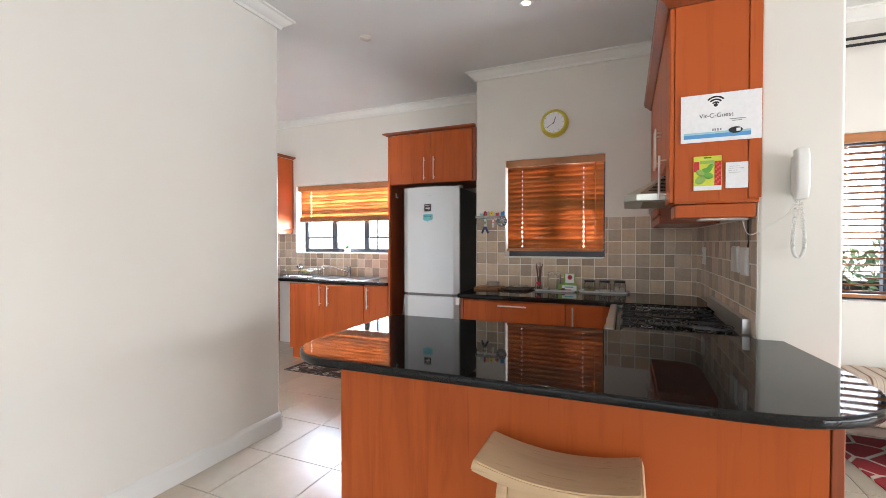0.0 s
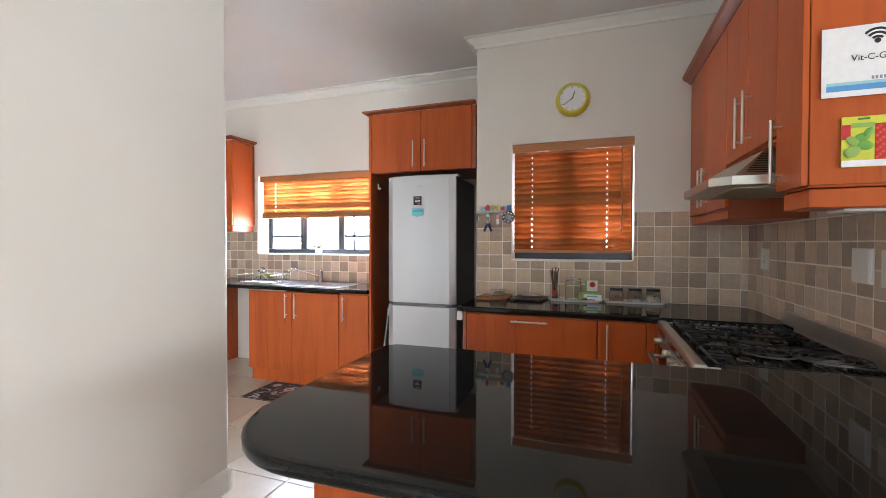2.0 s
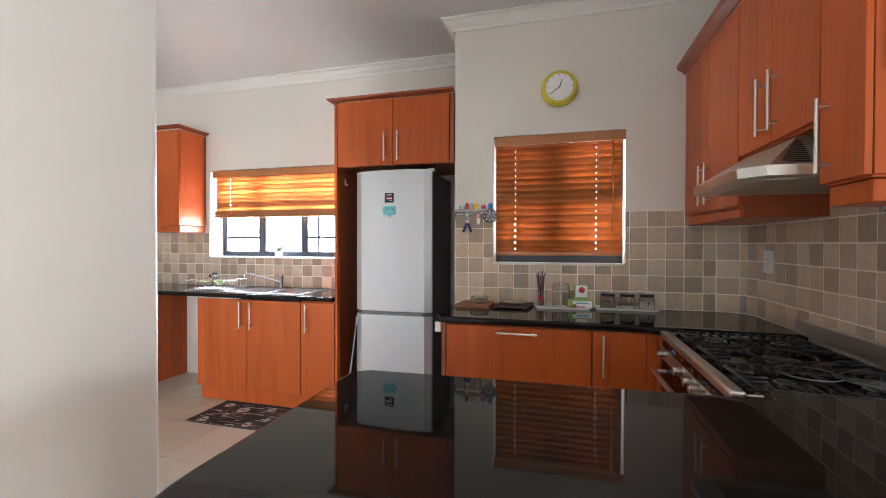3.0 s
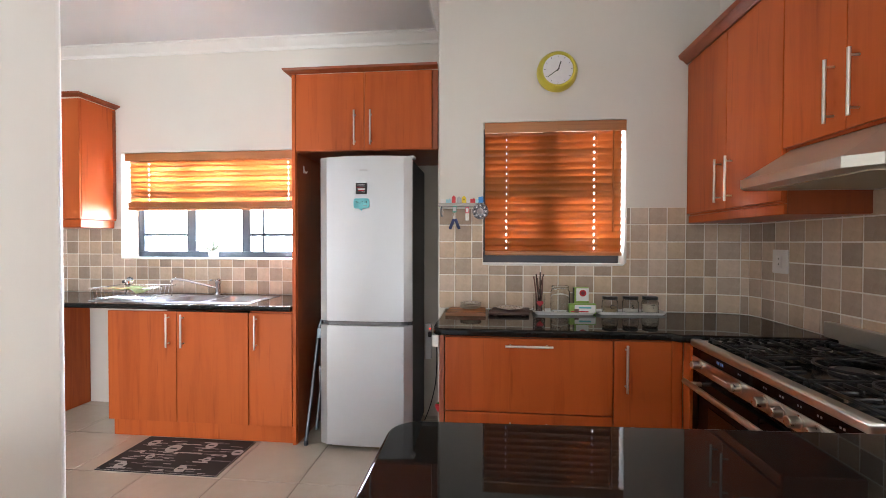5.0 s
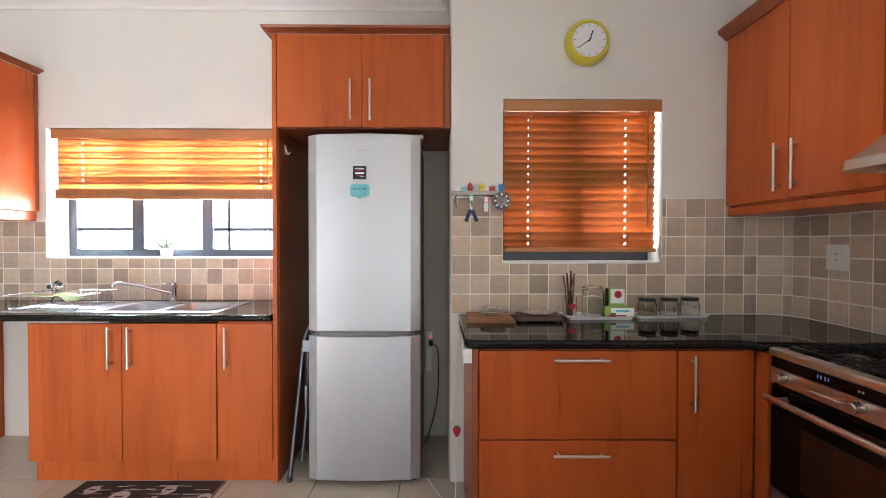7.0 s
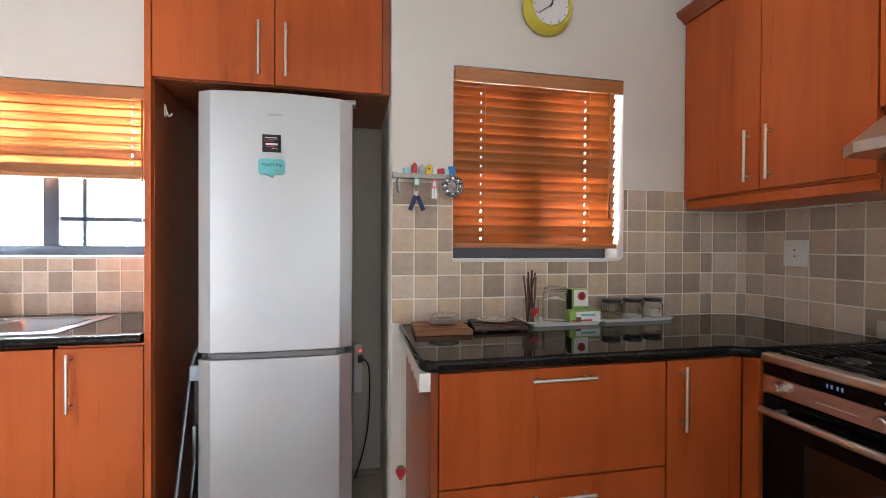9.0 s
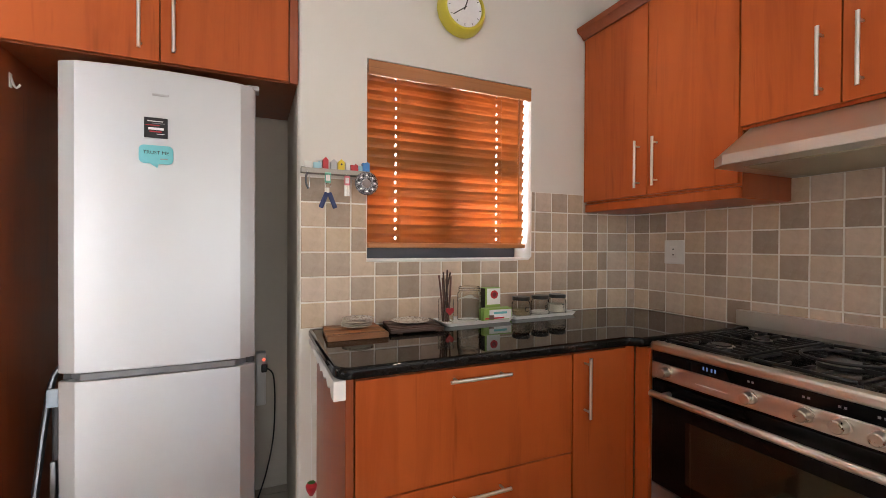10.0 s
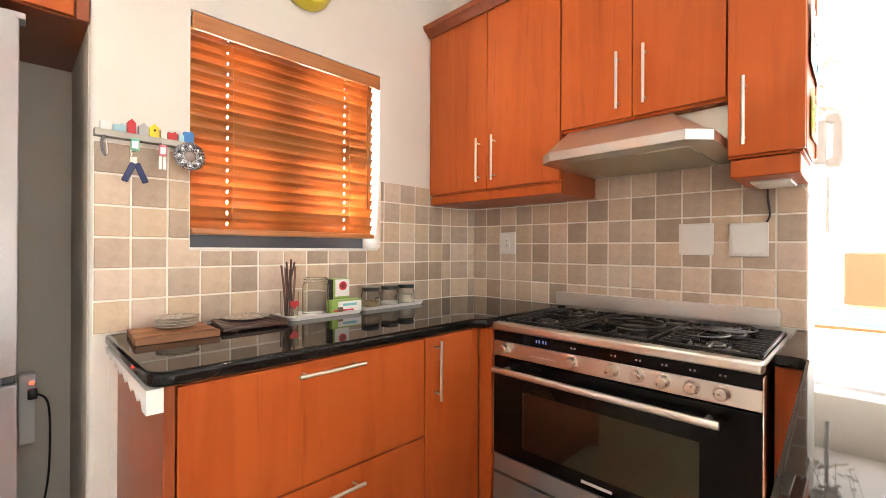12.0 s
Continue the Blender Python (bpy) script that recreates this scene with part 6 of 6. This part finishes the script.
part("ceiling_rose", lathe([(0, -0.03), (0.03, -0.028), (0.05, 0)], (2.9, 2.44, TOP - 0.001), 20), PLASTIC, pd)
for z, r, n in ((2.66, 0.07, 12), (2.30, 0.12, 16), (2.48, 0.16, 10)):
    for k in range(n):
        a = math.tau * k / n + z
        c0 = Vector((2.9 + r * math.cos(a), 2.44 + r * math.sin(a), z + 0.03 * math.sin(3 * a)))
        lf = bm_new()
        t1 = Vector((-math.sin(a), math.cos(a), 0.5)).normalized() * 0.04
        t2 = Vector((math.cos(a), math.sin(a), -0.6)).normalized() * 0.018
        lf.faces.new([lf.verts.new(v) for v in (c0 - t1, c0 + t2, c0 + t1, c0 - t2)])
        bmesh.ops.solidify(lf, geom=list(lf.faces), thickness=0.002)
        part("leaf", lf, flat("pearl_leaf", (0.62, 0.56, 0.48), 0.4), pd)
for k in range(8):
    a = math.tau * k / 8
    part("wire", tube([(2.9, 2.44, 2.70), (2.9 + 0.15 * math.cos(a), 2.44 + 0.15 * math.sin(a), 2.50), (2.9 + 0.11 * math.cos(a), 2.44 + 0.11 * math.sin(a), 2.28)], 0.0015, 5), CHROME, pd)

# glazed doors: one to the patio, two unseen ones added for light
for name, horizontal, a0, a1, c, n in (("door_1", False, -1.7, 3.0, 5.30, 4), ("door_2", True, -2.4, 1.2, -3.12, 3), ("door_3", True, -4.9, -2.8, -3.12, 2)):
    d = thing(name, ((a0 + a1) / 2, c, 0) if horizontal else (c, (a0 + a1) / 2, 0), "wide white-framed sliding glass door, assumed", "door", kind="structure")
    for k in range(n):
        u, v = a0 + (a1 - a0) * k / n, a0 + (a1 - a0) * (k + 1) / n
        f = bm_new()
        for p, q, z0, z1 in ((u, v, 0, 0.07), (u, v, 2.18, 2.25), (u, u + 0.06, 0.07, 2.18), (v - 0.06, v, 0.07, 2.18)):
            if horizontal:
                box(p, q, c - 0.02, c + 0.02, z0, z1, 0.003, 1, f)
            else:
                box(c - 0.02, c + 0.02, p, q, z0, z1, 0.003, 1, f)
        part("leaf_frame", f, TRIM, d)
ground = solo("ground", box(-300, 300, -300, 300, -0.6, -0.13), painted("pale_paving", (0.46, 0.44, 0.40), 0.9, 0.3), "pale paving outside the house", "ground", kind="structure")

# hedge seen through the lounge blind
HEDGE = material("hedge_leaves", (0.07, 0.11, 0.035), 0.6)
put(HEDGE, ramp(HEDGE, random_of(HEDGE), [(0, (0.05, 0.09, 0.025)), (1, (0.12, 0.16, 0.05))]))
rng = random.Random(4)
hb = bm_new()
for k in range(2600):
    p = Vector((rng.uniform(0.6, 4.5), rng.uniform(6.2, 6.9), -0.13 + 1.45 * rng.random() ** 0.8))
    p.z += 0.12 * math.sin(p.x * 5)
    t1 = Vector((rng.uniform(-1, 1), rng.uniform(-1, 1), rng.uniform(-1, 1))).normalized() * 0.07
    t2 = t1.orthogonal().normalized() * 0.03
    hb.faces.new([hb.verts.new(v) for v in (p - t1, p + t2, p + t1, p - t2)])
hedge = thing("hedge", (2.5, 6.5, -0.13), "leafy green garden hedge outside the window", "hedge", kind="stuff")
part("foliage", hb, HEDGE, hedge)
part("stems", box(0.8, 4.3, 6.5, 6.6, -0.13, 0.9), flat("hedge_stems", (0.05, 0.04, 0.025), 0.9), hedge)


# ---- tiles ----
def tile_mesh(w, h, d, name, mat, r=0.0025):
    """A tile lying in x and z (its face towards -y), a little domed at the rim."""
    b = bm_new()
    rows = []
    for inset, y in ((0, 0), (0, -d + r * 0.6), (r, -d)):
        rows.append([b.verts.new((x, y, z)) for x, z in ((-w / 2 + inset, -h / 2 + inset), (w / 2 - inset, -h / 2 + inset), (w / 2 - inset, h / 2 - inset), (-w / 2 + inset, h / 2 - inset))])
    for u, v in zip(rows, rows[1:]):
        for k in range(4):
            b.faces.new((u[k], u[(k + 1) % 4], v[(k + 1) % 4], v[k]))
    b.faces.new(rows[-1])
    bmesh.ops.recalc_face_normals(b, faces=b.faces)
    me = bpy.data.meshes.new(name)
    b.to_mesh(me)
    b.free()
    me.materials.append(mat)
    return me


TILES = {}


def wall_tile(w, h, glaze):
    key = (round(w, 3), round(h, 3), glaze.name)
    if key not in TILES:
        TILES[key] = tile_mesh(key[0], key[1], 0.0024, "tile", glaze)
    return TILES[key]


def notched_tile(w, h, glaze, side, nw, nh):
    """A tile with one upper corner cut away (side -1: at its start, 1: at its end)."""
    out = [(-w / 2, -h / 2), (w / 2, -h / 2), (w / 2, h / 2 - nh), (w / 2 - nw, h / 2 - nh), (w / 2 - nw, h / 2), (-w / 2, h / 2)]
    b = prism([(x, z) for x, z in out], 0, 0.0024)
    for v in b.verts:
        v.co = Vector((v.co.x * side, -v.co.z, v.co.y))
    bmesh.ops.triangulate(b, faces=[f for f in b.faces if len(f.verts) > 4])
    bmesh.ops.recalc_face_normals(b, faces=b.faces)
    me = bpy.data.meshes.new("tile")
    b.to_mesh(me)
    b.free()
    me.materials.append(glaze)
    return me


def lay(bed, start, way, out, length, z0, rows, pitch=0.1066, joint=0.0062, skip=None, first=None, rise=None, turn_at=0):
    """Rows of square tiles along a wall from start; first: the width of the first, cut tile; rise: a row's height; turn_at: which shade begins; skip(u, z0, z1) cuts openings."""
    way, out = Vector(way).normalized(), Vector(out).normalized()
    turn = Matrix((way, -out, Vector((0, 0, 1)))).transposed().to_4x4()
    u, i = 0.0, 0
    shades = random.Random(int(length * 1000))
    while u < length - 0.012:
        w = min(first if (i == 0 and first) else pitch, length - u)
        for r in range(rows):
            a, c = z0 + r * (rise or pitch) - (0.004 if r == 0 else 0), z0 + (r + 1) * (rise or pitch)
            grey = shades.random() < (0.72 if (i + r + turn_at) % 2 else 0.10)
            glaze = GREY_TILE if grey else BEIGE_TILE
            for lo, hi, bot, top_z, *notch in (skip(u, u + w, a, c) if skip else [(u, u + w, a, c)]):
                if hi - lo < 0.012 or top_z - bot < 0.012:
                    continue
                shape = notched_tile(hi - lo - joint, top_z - bot - joint, glaze, *notch) if notch else wall_tile(hi - lo - joint, top_z - bot - joint, glaze)
                t = new("tile", shape)
                t.parent = bed
                p = Vector(start) + way * ((lo + hi) / 2) + Vector((0, 0, (bot + top_z) / 2)) + out * random.uniform(0.0002, 0.0010)
                t.matrix_basis = Matrix.Translation(p) @ turn @ pose(0, 0, 0, random.uniform(-0.4, 0.4), random.uniform(-0.3, 0.3), random.uniform(-0.4, 0.4))
        u += w
        i += 1


def window_cut(x_of, hole):
    """Cuts tiles at a window's edges."""
    def cut(lo, hi, a, c):
        x0, x1 = x_of + lo, x_of + hi
        w0, w1, s, top = hole
        if c <= s + 0.001 or x1 <= w0 + 0.001 or x0 >= w1 - 0.001:
            return [(lo, hi, a, c)]
        left, right = max(x0, w0), min(x1, w1)
        if s - a > 0.03 and c - s > 0.004:
            if x0 < w0 - 0.015 and x1 > w0 + 0.008:
                return [(lo, hi, a, c, 1, x1 - w0, c - s + 0.004)]
            if x1 > w1 + 0.015 and x0 < w1 - 0.008:
                return [(lo, hi, a, c, -1, w1 - x0, c - s + 0.004)]
        return [(lo, w0 - x_of, a, c), (w1 - x_of, hi, a, c), (left - x_of, right - x_of, a, s - 0.007)]
    return cut


def bed(name, bm, label):
    return structure(name, bm, GROUT, label, "wall tiles")


ROW, RISE = CT + 0.005, 0.1045
window_bed = bed("window_wall_tiling", box(XF + 0.008, WK[0], YW - 0.004, YW - 0.0005, CT, ROW + 6 * RISE), "beige and grey tumbled tile splashback under the kitchen window")
extra = box(WK[0], WK[1], YW - 0.004, YW - 0.0005, CT, WK[2] - 0.008)
box(WK[1], 0.378, YW - 0.004, YW - 0.0005, CT, ROW + 6 * RISE, bm=extra)
part("grout", extra, GROUT, window_bed)
lay(window_bed, (XF + 0.008, YW - 0.004, 0), (1, 0, 0), (0, -1, 0), 0.378 - XF - 0.010, ROW, 6, skip=window_cut(XF + 0.008, WK), first=0.100, rise=RISE)
b = bm_new()
for (x0, y0), (x1, y1) in zip(CORNER, CORNER[1:]):
    o = Vector((y1 - y0, x0 - x1)).normalized() * 0.004
    prism([(x0, y0), (x0 + o.x, y0 + o.y), (x1 + o.x, y1 + o.y), (x1, y1)], CT, ROW + 6 * RISE, bm=b)
corner_bed = bed("corner_tiling", b, "beige and grey tumbled tiles round the bend of the corner")
for k, (p, q) in enumerate(zip(CORNER, CORNER[1:])):
    d = Vector((q[0] - p[0], q[1] - p[1], 0))
    n = Vector((d.y, -d.x, 0)).normalized()
    lay(corner_bed, Vector((*p, 0)) + n * 0.004, d, n, d.length, ROW, 6, pitch=0.2, rise=RISE, turn_at=k)
stove_bed = bed("stove_wall_tiling", box(XR - 0.004, XR - 0.0005, 2.432, 3.907, CT, ROW + 7 * RISE), "beige and grey tumbled tile splashback behind the cooker")
lay(stove_bed, (XR - 0.004, 3.907, 0), (0, -1, 0), (-1, 0, 0), 3.907 - 2.432, ROW, 7, rise=RISE, turn_at=1)
sb = box(-5.2, WS[0], YS - 0.004, YS - 0.0005, CT, CT + 0.545)
box(WS[0], -2.262, YS - 0.004, YS - 0.0005, CT, WS[2] - 0.008, bm=sb)
sink_bed = bed("sink_wall_tiling", sb, "beige and grey tumbled tile splashback over the sink")
lay(sink_bed, (-4.92, YS - 0.004, 0), (1, 0, 0), (0, -1, 0), 4.92 - 2.264, CT + 0.001, 5, turn_at=1, skip=window_cut(-4.92, WS), pitch=0.105)

P = 0.4615
ft = tile_mesh(P - 0.005, P - 0.005, 0.006, "tile", FLOOR_TILE, 0.002)
for i in range(-8, 16):
    for j in range(-15, 4):
        x, y = -2.03 + (i + 0.5) * P, 3.625 + (j - 0.5) * P
        if x < -5.3 or x > 5.3 or y < -3.1 or y > YS + 0.2:
            continue
        t = new("tile", ft)
        t.parent = floor
        t.matrix_basis = pose(x, y, -0.006, -90, 0, 0) @ pose(0, 0, 0, 0, random.choice((0, 90, 180, 270)), 0)
